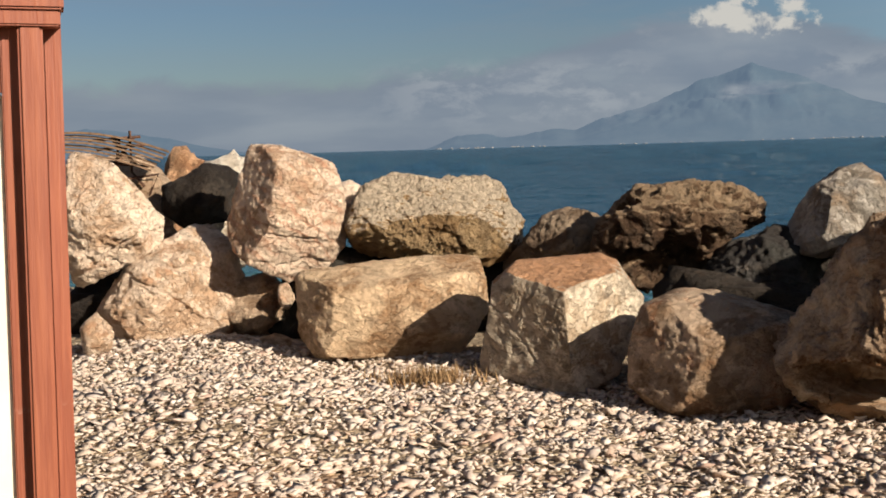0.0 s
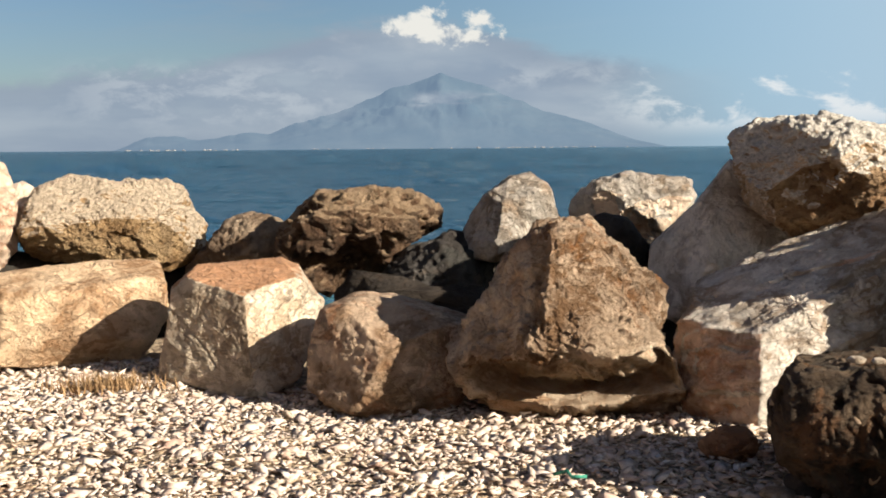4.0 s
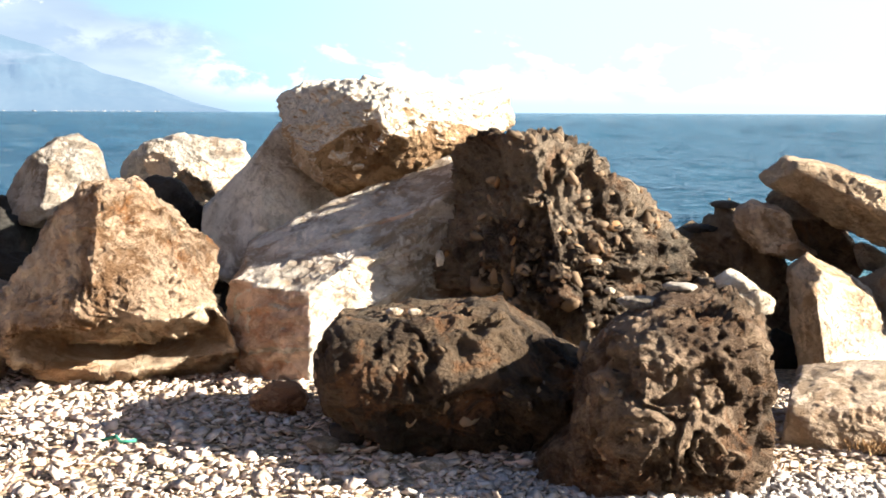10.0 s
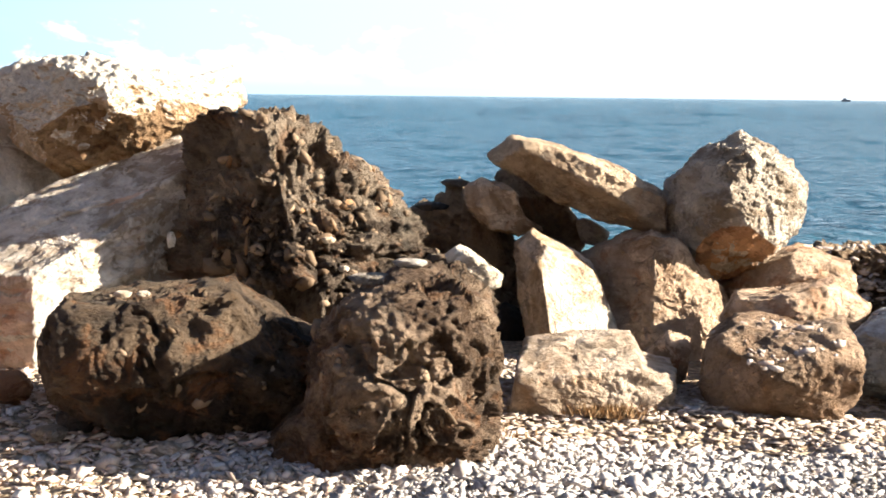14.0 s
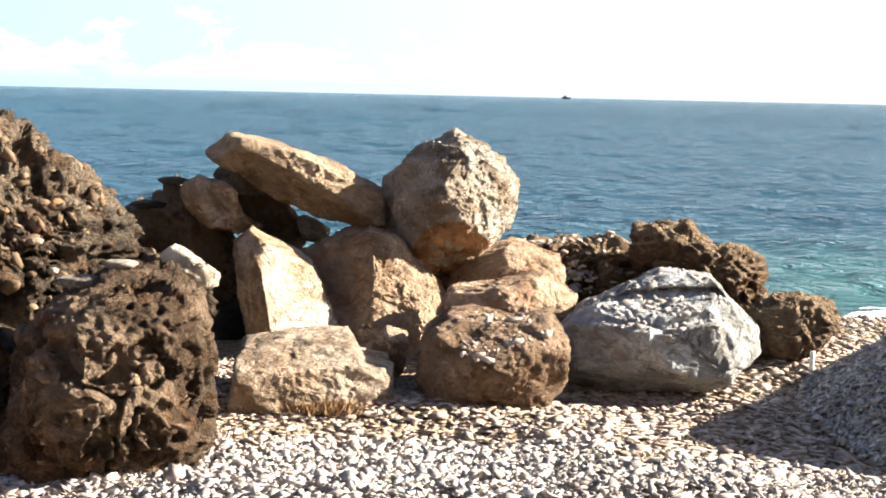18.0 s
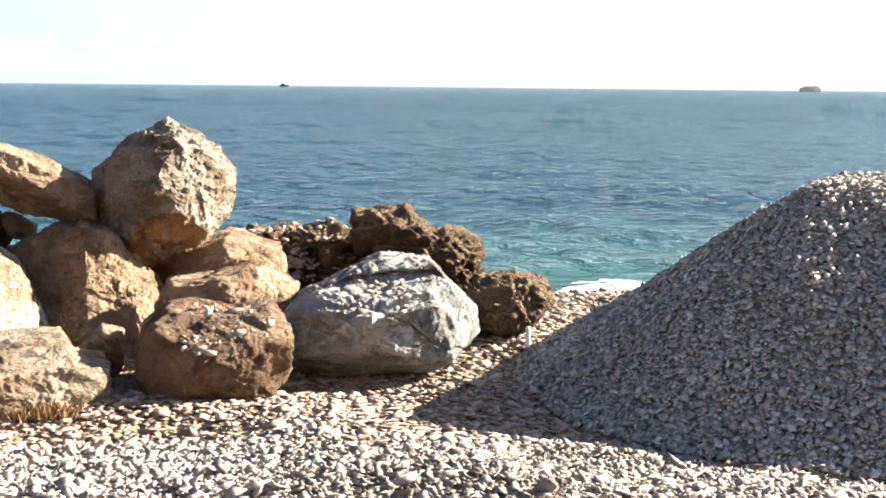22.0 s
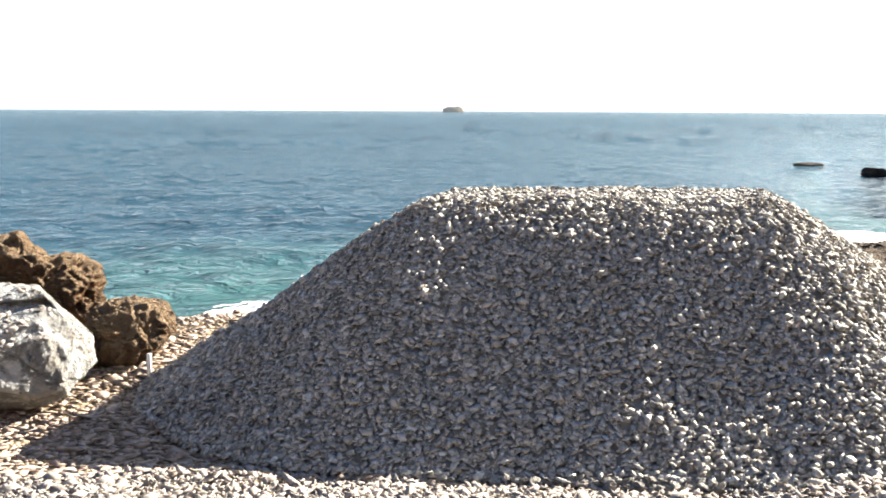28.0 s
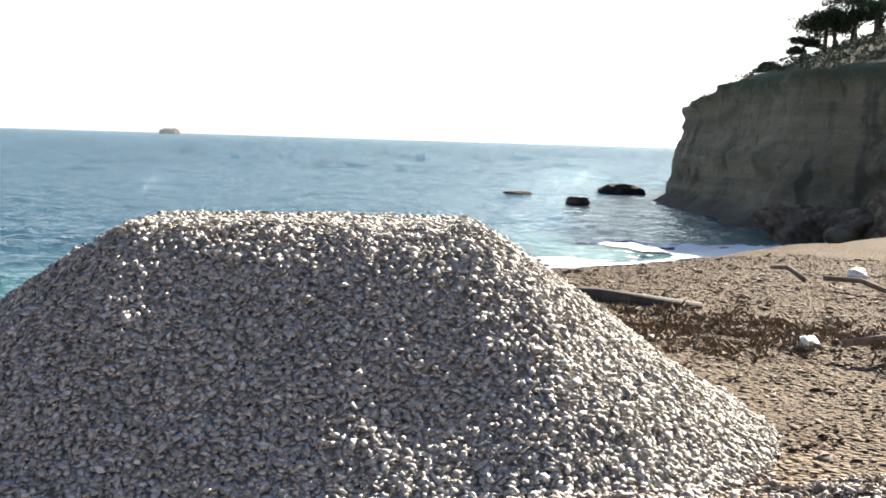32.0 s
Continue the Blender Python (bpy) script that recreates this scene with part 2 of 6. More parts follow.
        # cap colour on upward faces: real stain on some stones, painted sunlight on others
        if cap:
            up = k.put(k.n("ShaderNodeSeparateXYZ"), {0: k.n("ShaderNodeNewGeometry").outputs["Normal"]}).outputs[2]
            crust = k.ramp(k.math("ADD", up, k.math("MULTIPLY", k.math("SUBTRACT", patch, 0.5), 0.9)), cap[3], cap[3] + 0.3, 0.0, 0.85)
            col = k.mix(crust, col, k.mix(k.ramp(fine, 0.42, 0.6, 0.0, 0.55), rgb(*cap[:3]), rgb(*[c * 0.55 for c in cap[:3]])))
        k.put(s, {"Base Color": col, "Roughness": rough, "Specular IOR Level": 0.25})
        bumped(k, s, h, grain * 2.9)
    return material(name, build)


cream = stone("cream_limestone", (.84, .69, .54), (.67, .49, .345), (.19, .11, .07), (.46, .27, .165), .6)
stripe = stone("veined_limestone", (.80, .64, .49), (.66, .48, .345), (.20, .11, .07), (.44, .24, .165), .5, .7, 0.9)
white = stone("white_limestone", (.72, .66, .56), (.62, .54, .43), (.25, .19, .13), (.55, .46, .34), .3)
tan = stone("tan_limestone", (.45, .335, .235), (.32, .215, .13), (.12, .075, .045), (.34, .17, .09), .6)
loaf = stone("flaking_tan_limestone", (.62, .46, .30), (.45, .29, .165), (.14, .085, .05), (.55, .44, .31), .7)
loaf2 = stone("crusted_brown_limestone", (0.330, 0.233, 0.156), (0.262, 0.175, 0.108), (.09, .055, .033), (0.194, 0.127, 0.072), .6, pits=.7, grain=.02)
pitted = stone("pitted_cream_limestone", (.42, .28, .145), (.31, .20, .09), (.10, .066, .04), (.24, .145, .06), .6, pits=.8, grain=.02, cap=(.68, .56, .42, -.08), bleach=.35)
# brown darkened to carry shade, its pale cap painting the lit top
pitdark = stone("shaded_brown_pitted_limestone", (.16, .10, .058), (.09, .055, .033), (.03, .02, .014), (.08, .046, .028), .6, pits=.9, grain=.022, cap=(.40, .28, .17, .2), bleach=.25)
# near-black: the shade of the gaps is put into this colour
dark = stone("shaded_and_wet_dark_rock", (.045, .036, .028), (.027, .021, .017), (.018, .014, .011), (.055, .038, .025), .5, bleach=0.12)
orange = stone("orange_rock", (.46, .28, .16), (.36, .20, .11), (.14, .08, .05), (.30, .15, .08), .5)
grey = stone("grey_limestone", (.42, .385, .335), (.30, .27, .23), (.12, .10, .08), (.36, .28, .20), .5)
# grey lowered so that the gap rock's shade lies in its colour
greyd = stone("dark_shaded_grey_stone", (.075, .07, .064), (.05, .046, .043), (.07, .06, .055), (.18, .15, .12), .4, bleach=0.12)
slabgrey = stone("smooth_grey_limestone", (0.681, 0.635, 0.561), (0.561, 0.511, 0.442), (.13, .11, .09), (.26, .22, .17), .3, grain=.007, pits=.1)
slab = stone("layered_grey_limestone", (0.585, 0.542, 0.473), (0.447, 0.396, 0.331), (.12, .09, .07), (.27, .21, .155), .75, .35, 1.3, grain=.008, pits=.1)
rust = stone("rusty_limestone", (0.456, 0.344, 0.241), (0.258, 0.159, 0.086), (.055, .034, .02), (.29, .14, .05), .75, pits=.6, grain=.022, bleach=.85)
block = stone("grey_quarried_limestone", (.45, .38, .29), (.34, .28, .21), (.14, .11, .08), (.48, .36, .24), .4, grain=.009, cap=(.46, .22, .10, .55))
whitetop = stone("white_topped_limestone", (.66, .54, .40), (.58, .44, .30), (.15, .10, .06), (.33, .2, .10), .55, pits=.5, grain=.016, cap=(.80, .75, .66, -.12), bleach=.6)
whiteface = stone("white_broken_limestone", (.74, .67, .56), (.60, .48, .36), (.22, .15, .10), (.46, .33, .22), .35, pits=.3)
flat_stone = stone("flat_tan_limestone", (0.386, 0.299, 0.207), (0.294, 0.212, 0.138), (.13, .09, .06), (.27, .18, .11), .5)
stucco = stone("rough_pale_limestone", (0.570, 0.469, 0.368), (0.478, 0.377, 0.276), (.20, .13, .085), (.36, .25, .16), .5, grain=.02)
round_stone = stone("grey_cream_limestone", (.52, .465, .385), (.40, .34, .265), (.11, .085, .065), (.33, .25, .16), .5, pits=.8, grain=.02)
bluish = stone("bluish_marble", (.42, .45, .46), (.32, .355, .38), (.15, .15, .15), (.36, .33, .29), .35, .25, 0.4, grain=.009, pits=.15)
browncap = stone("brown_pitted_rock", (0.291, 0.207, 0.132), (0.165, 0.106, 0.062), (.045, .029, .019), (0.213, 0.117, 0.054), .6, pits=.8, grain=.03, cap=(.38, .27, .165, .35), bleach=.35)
conglo = stone("brown_conglomerate", (0.242, 0.191, 0.138), (0.076, 0.055, 0.038), (.024, .017, .012), (0.242, 0.133, 0.066), .5, pits=.5, grain=.034, bleach=0.4)
conglo2 = stone("hollowed_brown_conglomerate", (0.291, 0.212, 0.144), (0.112, 0.072, 0.043), (.03, .02, .013), (0.262, 0.138, 0.066), .5, pits=.6, grain=.03, bleach=0.3)
pitface = stone("pitted_brown_face", (.40, .28, .15), (.28, .18, .085), (.10, .066, .04), (.22, .14, .06), .6, pits=.9, grain=.022, bleach=.35)
# paler copy of the block's stone, painting sunlight on its sun-facing side
paleblock = stone("sunlit_block_face", (.62, .54, .42), (.55, .45, .33), (.20, .15, .10), (.50, .38, .25), .4, grain=.008)
# darker copy of the tan stone, shade included in the colour
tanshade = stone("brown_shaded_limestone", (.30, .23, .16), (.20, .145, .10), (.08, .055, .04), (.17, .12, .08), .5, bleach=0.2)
smoothtan = stone("smooth_tan_break", (.42, .34, .25), (.30, .22, .15), (.13, .085, .05), (.30, .18, .09), .5, .3, 0.2, grain=.006, pits=.1, bleach=.3)
brownpit = stone("rough_brown_underside", (.48, .34, .20), (.34, .22, .12), (.11, .07, .04), (.27, .16, .08), .6, pits=.8, grain=.02, bleach=.5)
pinkslab = stone("pinkish_broken_end", (0.619, 0.482, 0.378), (0.533, 0.378, 0.284), (.20, .13, .09), (.48, .25, .15), .6, .4, 1.3, grain=.008, pits=.1)
tanface = stone("tan_broken_face", (.52, .39, .26), (.42, .30, .19), (.16, .11, .07), (.38, .25, .14), .5, grain=.014)
# the low rock's deep shade is put into this darker conglomerate colour
conglo_shade = stone("shaded_brown_conglomerate", (0.145, 0.101, 0.062), (0.056, 0.038, 0.024), (.022, .015, .010), (0.213, 0.111, 0.050), .65, pits=.6, grain=.032, bleach=0.12)


def shingle_material(name, ramp, per_object=False, rough=0.92):
    def build(k, s):
        pick = k.n("ShaderNodeObjectInfo").outputs["Random"] if per_object else k.n("ShaderNodeNewGeometry").outputs["Random Per Island"]
        shades = k.n("ShaderNodeValToRGB")
        while len(shades.color_ramp.elements) < len(ramp):
            shades.color_ramp.elements.new(0.5)
        for i, c in enumerate(ramp):
            shades.color_ramp.elements[i].position = i / (len(ramp) - 1)
            shades.color_ramp.elements[i].color = rgb(*c)
        k.put(shades, {0: pick})
        v = k.n("ShaderNodeTexCoord").outputs["Object"]
        mottle = k.noise(v, 30.0, 5, 0.65)
        col = k.mix(k.ramp(mottle, 0.4, 0.75, 0.0, 0.45), shades.outputs[0], rgb(.16, .125, .09))
        k.put(s, {"Base Color": col, "Roughness": rough, "Specular IOR Level": 0.08})
        bumped(k, s, mottle, 0.006)
    return material(name, build)


CREAM_RAMP = [(0.413, 0.33, 0.259), (0.574, 0.469, 0.381), (0.647, 0.549, 0.466), (0.545, 0.425, 0.335), (0.698, 0.614, 0.533), (0.469, 0.386, 0.335), (0.632, 0.497, 0.404), (0.436, 0.299, 0.234)]
GREY_RAMP = [(0.31, 0.295, 0.273), (0.43, 0.398, 0.372), (0.54, 0.488, 0.455), (0.377, 0.343, 0.326), (0.586, 0.542, 0.5), (0.446, 0.398, 0.357), (0.345, 0.308, 0.289), (0.504, 0.431, 0.372)]
PILE_RAMP = [(0.301, 0.293, 0.269), (0.453, 0.435, 0.406), (0.372, 0.358, 0.332), (0.594, 0.574, 0.517), (0.335, 0.321, 0.294), (0.509, 0.485, 0.447), (0.65, 0.645, 0.618), (0.41, 0.373, 0.332)]
TAN_RAMP = [(0.346, 0.279, 0.226), (0.472, 0.383, 0.311), (0.416, 0.334, 0.264), (0.524, 0.454, 0.395), (0.374, 0.314, 0.272), (0.482, 0.376, 0.297), (0.319, 0.242, 0.206), (0.551, 0.487, 0.448)]
cream_shingle = shingle_material("cream_shingle", CREAM_RAMP)
grey_shingle = shingle_material("grey_shingle", GREY_RAMP)
pile_shingle = shingle_material("pile_gravel", PILE_RAMP)
pile_pebble = shingle_material("pile_pebble", PILE_RAMP, True)
tan_shingle = shingle_material("tan_shingle", TAN_RAMP)
dark_shingle = shingle_material("dark_brown_shingle", [tuple(q * 0.26 for q in c) for c in TAN_RAMP])
cream_pebble = shingle_material("cream_pebble", CREAM_RAMP, True)
berm_shingle = shingle_material("berm_shingle", [tuple(q * 0.78 for q in c) for c in GREY_RAMP])
berm_pebble = shingle_material("berm_pebble", [tuple(q * 0.78 for q in c) for c in GREY_RAMP], True)
grey_pebble = shingle_material("grey_pebble", GREY_RAMP, True)
clast = shingle_material("embedded_clasts", [(.09, .062, .04), (.19, .135, .088), (.12, .08, .05), (.28, .20, .13), (.10, .068, .044), (.24, .135, .065)])
tan_pebble = shingle_material("tan_pebble", TAN_RAMP, True)


def beach_build(k, s):
    v = k.n("ShaderNodeTexCoord").outputs["Object"]
    grit = k.cells(v, 26.0)
    tint = k.put(k.n("ShaderNodeSeparateXYZ"), {0: k.cells(v, 26.0, "F1", "Color")}).outputs[0]
    broad = k.noise(v, 0.8, 6, 0.65, 0.5)
    col = k.mix(k.ramp(broad, 0.35, 0.65), rgb(.35, .275, .195), rgb(.44, .36, .26))
    where = k.put(k.n("ShaderNodeSeparateXYZ"), {0: k.n("ShaderNodeNewGeometry").outputs["Position"]})
    inland = k.math("SUBTRACT", k.math("ADD", k.math("MULTIPLY", where.outputs[0], 0.13), 14.7), where.outputs[1])
    damp = k.ramp(k.math("ADD", inland, k.math("MULTIPLY", k.noise(v, 0.5, 4), 3.0)), 3.0, 10.5, 0.9, 0.0)
    col = k.mix(damp, col, rgb(.06, .048, .036))
    # ground turns darker towards larger x, right of the pile
    col = k.mix(k.ramp(k.math("ADD", where.outputs[0], k.math("MULTIPLY", k.noise(v, 0.7, 4), 2.0)), 5.4, 7.4, 0.0, 0.94), col, rgb(.056, .046, .035))
    apart = k.put(k.n("ShaderNodeVectorMath", operation="DISTANCE"), {0: v, 1: (-4.9, 1.9, 0.0)}).outputs["Value"]
    earth = k.ramp(k.math("ADD", apart, k.math("MULTIPLY", k.noise(v, 1.3, 5), 1.6)), 1.9, 2.6, 0.85, 0.0)
    col = k.mix(earth, col, rgb(.34, .20, .13))
    col = k.mix(tint, k.mix(1.0, col, rgb(1.35, 1.3, 1.22), "MULTIPLY"), k.mix(1.0, col, rgb(.45, .45, .47), "MULTIPLY"))
    col = k.mix(k.ramp(grit, 0.25, 0.6, 0.0, 0.5), col, rgb(.17, .125, .085))
    k.put(s, {"Base Color": col, "Roughness": 0.95, "Specular IOR Level": 0.08})
    bumped(k, s, k.math("SUBTRACT", 1.0, grit), 0.03)


beach = material("beach_gravel", beach_build)


def sea_build(k, s):
    v = k.n("ShaderNodeNewGeometry").outputs["Position"]
    xyz = k.put(k.n("ShaderNodeSeparateXYZ"), {0: v})
    off = k.math("SUBTRACT", xyz.outputs[1], k.math("ADD", k.math("MULTIPLY", xyz.outputs[0], 0.13), 14.7))
    deep = k.ramp(k.math("ADD", off, k.math("MULTIPLY", k.noise(v, 0.12, 4), 6.0)), 2.0, 16.0)
    col = k.mix(deep, rgb(.060, .150, .150), rgb(.020, .062, .100))
    slick = k.noise(k.stretch(v, (0.012, 0.05, 1)), 1.0, 5, 0.65, 0.3)
    col = k.mix(k.ramp(slick, 0.45, 0.7, 0.0, 0.35), col, rgb(.007, .028, .054))
    chop = k.noise(k.stretch(v, (1.5, 3.4, 1), (0.0, 0.0, -0.13)), 1.0, 4, 0.62, 0.5)
    wave = k.put(k.n("ShaderNodeBump"), {"Height": chop, "Distance": 0.26})
    k.put(s, {"Base Color": col, "Roughness": 0.6, "Specular IOR Level": 0.0, "Normal": wave.outputs[0]})
    gloss = k.put(k.n("ShaderNodeBsdfGlossy"), {"Color": rgb(.84, .94, .98), "Roughness": 0.07, "Normal": wave.outputs[0]})
    edge_on = k.put(k.n("ShaderNodeFresnel"), {"IOR": 1.33, "Normal": wave.outputs[0]}).outputs[0]
    both = k.put(k.n("ShaderNodeMixShader"), {0: k.math("MULTIPLY", edge_on, k.ramp(off, 6.0, 160.0, 0.98, 0.72, "LINEAR")), 1: s.outputs[0], 2: gloss.outputs[0]})
    for node in k.t.nodes:
        if node.bl_idname == "ShaderNodeOutputMaterial":
            k.t.links.new(both.outputs[0], node.inputs[0])


sea_water = material("sea_water", sea_build)


def plain(name, col, rough=0.7, vary=0.25, scale=8.0, bump=0.004, metal=0.0):
    def build(k, s):
        v = place(k)
        a = k.noise(v, scale, 6, 0.65, 0.4)
        c = k.mix(k.ramp(a, 0.35, 0.7), rgb(*[x * (1 - vary) for x in col]), rgb(*[min(1, x * (1 + vary)) for x in col]))
        k.put(s, {"Base Color": c, "Roughness": rough, "Metallic": metal, "Specular IOR Level": 0.3})
        bumped(k, s, a, bump)
    return material(name, build)


def paint_build(k, s):
    v = k.n("ShaderNodeTexCoord").outputs["Object"]
    grain = k.noise(k.stretch(v, (60, 60, 3)), 1.0, 5, 0.6, 0.3)
    col = k.mix(k.ramp(grain, 0.35, 0.7), rgb(.20, .052, .024), rgb(.27, .082, .038))
    wear = k.noise(k.stretch(v, (9, 9, 5)), 1.0, 6, 0.7)
    col = k.mix(k.ramp(wear, 0.68, 0.74, 0.0, 0.4), col, rgb(.45, .20, .12))
    low = k.put(k.n("ShaderNodeSeparateXYZ"), {0: k.n("ShaderNodeNewGeometry").outputs["Position"]}).outputs[2]
    chip = k.math("MULTIPLY", k.ramp(k.noise(v, 13.0, 4), 0.61, 0.63), k.ramp(low, 0.90, 1.0, 1.0, 0.0))
    col = k.mix(chip, col, rgb(.50, .40, .31))
    k.put(s, {"Base Color": col, "Roughness": 0.55})
    bumped(k, s, grain, 0.002)


red_paint = material("red_brown_paint", paint_build)
white_panel = plain("white_panel_paint", (0.70, 0.63, 0.51), 0.6, 0.05, 4)
foam_white = plain("sea_foam", (.80, .82, .83), 0.6, 0.12, 14, 0.03)
drift = plain("grey_driftwood", (.17, .13, .10), 0.85, 0.35, 14)
plank = plain("old_brown_boards", (.14, .085, .05), 0.85, 0.4, 18)
rusty = plain("rusty_iron", (.10, .05, .032), 0.8, 0.4, 25)
wet_log = plain("dark_wet_timber", (.065, .06, .055), 0.9, 0.3, 9)
wrack = plain("dry_seaweed", (.17, .12, .075), 0.95, 0.4, 30)
straw = plain("dry_grass", (.30, .19, .095), 0.9, 0.35, 30)
litter = plain("white_litter", (.75, .75, .73), 0.5, 0.06, 10)
rope = plain("green_rope", (.04, .22, .15), 0.7, 0.3, 40)
leaf = plain("pine_needles", (.052, .066, .030), 0.85, 0.45, 3)
scrub = plain("coastal_scrub", (.085, .085, .045), 0.9, 0.45, 3)
bark = plain("pine_bark", (.10, .075, .055), 0.9, 0.3, 10)
hull = plain("ship_paint", (.10, .11, .13), 0.6, 0.1, 1)
house_white = plain("whitewashed_walls", (.26, .25, .24), 0.8, 0.05, 1)


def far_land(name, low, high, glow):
    """Land seen through kilometres of air; the haze is painted on as emission."""
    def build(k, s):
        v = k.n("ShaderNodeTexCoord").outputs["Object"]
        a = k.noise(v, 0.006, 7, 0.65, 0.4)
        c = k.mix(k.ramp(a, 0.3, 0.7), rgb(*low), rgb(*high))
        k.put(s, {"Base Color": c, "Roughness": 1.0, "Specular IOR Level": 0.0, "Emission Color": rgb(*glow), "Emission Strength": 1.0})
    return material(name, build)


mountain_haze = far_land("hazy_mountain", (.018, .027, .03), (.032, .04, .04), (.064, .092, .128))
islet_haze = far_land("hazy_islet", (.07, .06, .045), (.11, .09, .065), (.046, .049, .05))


def cliff_build(k, s):
    v = k.n("ShaderNodeNewGeometry").outputs["Position"]
    z = k.put(k.n("ShaderNodeSeparateXYZ"), {0: v}).outputs[2]
    wob = k.noise(v, 0.35, 5, 0.6)
    bands = k.noise(k.stretch(v, (0.08, 0.08, 1.3)), 1.0, 6, 0.65, 0.3)
    col = k.mix(k.ramp(bands, 0.35, 0.65), rgb(.19, .14, .085), rgb(.31, .235, .145))
    col = k.mix(k.ramp(k.noise(v, 0.9, 6, 0.7), 0.5, 0.7, 0.0, 0.6), col, rgb(.06, .055, .034))
    drip = k.noise(k.stretch(v, (0.55, 0.55, 0.07)), 1.0, 5, 0.6, 0.2)
    col = k.mix(k.ramp(drip, 0.56, 0.68, 0.0, 0.7), col, rgb(.05, .043, .03))
    top = k.ramp(k.math("ADD", z, k.math("MULTIPLY", wob, 1.6)), 4.2, 5.2)
    col = k.mix(top, col, rgb(.085, .085, .042))
    foot = k.ramp(k.math("ADD", z, wob), -0.6, 0.5, 0.75, 0.0)
    col = k.mix(foot, col, rgb(.05, .045, .038))
    k.put(s, {"Base Color": col, "Roughness": 0.95})
    bumped(k, s, k.math("ADD", k.noise(v, 2.2, 6, 0.7), k.math("MULTIPLY", bands, 0.7)), 0.35)


cliff_rock = material("cliff_earth", cliff_build)


# ---- shapes ----
def hash3(i, j, l, seed):
    n = (i.astype(np.int64) * 374761393 + j.astype(np.int64) * 668265263 + l.astype(np.int64) * 2147483647 + seed * 1274126177) & 0xFFFFFFFF
    n = ((n ^ (n >> 13)) * 1274126177) & 0xFFFFFFFF
    n = ((n ^ (n >> 16)) * 2246822519) & 0xFFFFFFFF
    return ((n ^ (n >> 15)) & 0xFFFFFF) / float(0xFFFFFF)


def value_noise(p, seed=0):
    q = np.floor(p).astype(np.int64)
    f = p - q
    f = f * f * f * (f * (f * 6 - 15) + 10)
    total = 0.0
    for a in (0, 1):
        for b in (0, 1):
            for c in (0, 1):
                w = (f[:, 0] if a else 1 - f[:, 0]) * (f[:, 1] if b else 1 - f[:, 1]) * (f[:, 2] if c else 1 - f[:, 2])
                total = total + w * hash3(q[:, 0] + a, q[:, 1] + b, q[:, 2] + c, seed)
    return total * 2 - 1


def fractal(p, octaves=4, seed=0, gain=0.5):
    out, amp = np.zeros(len(p)), 1.0
    for o in range(octaves):
        out += amp * value_noise(p * 2.03 ** o + 17.3 * o, seed + o)
        amp *= gain
    return out


def lumps(p, seed=0):
    """Distance to the nearest of scattered points, one a cell."""
    q = np.floor(p).astype(np.int64)
    best = np.full(len(p), 9.0)
    for a in (-1, 0, 1):
        for b in (-1, 0, 1):
            for c in (-1, 0, 1):
                g = q + (a, b, c)
                o = np.stack([hash3(g[:, 0], g[:, 1], g[:, 2], seed + s) for s in (0, 11, 23)], 1)
                best = np.minimum(best, ((g + o - p) ** 2).sum(1))
    return np.sqrt(best)


def chips(p, seed=0):
    """Broken facets: each cell of space tilts the surface its own way."""
    q = np.floor(p).astype(np.int64)
    best = np.full(len(p), 9.0)
    out = np.zeros(len(p))
    for a in (-1, 0, 1):
        for b in (-1, 0, 1):
            for c in (-1, 0, 1):
                g = q + (a, b, c)
                h = [hash3(g[:, 0], g[:, 1], g[:, 2], seed + s) for s in (0, 11, 23, 31, 43, 57)]
                v = p - g - np.stack(h[:3], 1)
                d = (v * v).sum(1)
                tilt = (v * (np.stack(h[3:], 1) * 2 - 1)).sum(1)
                out = np.where(d < best, tilt + 0.4 * (h[3] - 0.5), out)
                best = np.minimum(best, d)
    return out


def mesh_from(name, verts, faces, mat, smooth=True):
    verts, faces = np.asarray(verts, np.float32), np.asarray(faces, np.int32)
    me = bpy.data.meshes.new(name)
    n, m = faces.shape
    me.vertices.add(len(verts))
    me.vertices.foreach_set("co", verts.ravel())
    me.loops.add(n * m)
    me.loops.foreach_set("vertex_index", faces.ravel())
    me.polygons.add(n)
    me.polygons.foreach_set("loop_start", np.arange(0, n * m, m, dtype=np.int32))
    me.polygons.foreach_set("loop_total", np.full(n, m, np.int32))
    if smooth:
        me.polygons.foreach_set("use_smooth", np.ones(n, bool))
    me.materials.append(mat)
    me.update(calc_edges=True)
    return me


def from_bm(name, bm, mat, smooth=False):
    me = bpy.data.meshes.new(name)
    bmesh.ops.recalc_face_normals(bm, faces=bm.faces)
    bm.to_mesh(me)
    bm.free()
    me.materials.append(mat)
    if smooth:
        me.polygons.foreach_set("use_smooth", np.ones(len(me.polygons), bool))
    return me


def part(name, data, parent, label=""):
    ob = new(name, data)
    ob.parent = parent
    return tagged(ob, label)


BALLS = {}


def ball(level):
    if level not in BALLS:
        bm = bmesh.new()
        bmesh.ops.create_icosphere(bm, subdivisions=level, radius=1.0)
        bm.verts.ensure_lookup_table()
        BALLS[level] = (np.array([v.co[:] for v in bm.verts]), np.array([[v.index for v in f.verts] for f in bm.faces]))
        bm.free()
    return BALLS[level]


def grid_faces(nu, nv):
    i = np.arange((nu - 1) * (nv - 1))
    a = (i // (nv - 1)) * nv + i % (nv - 1)
    return np.stack([a, a + nv, a + nv + 1, a + 1], 1)


def shoreline(x):
    return 14.7 + 0.13 * x - np.maximum(0, -(x + 12)) * 0.35


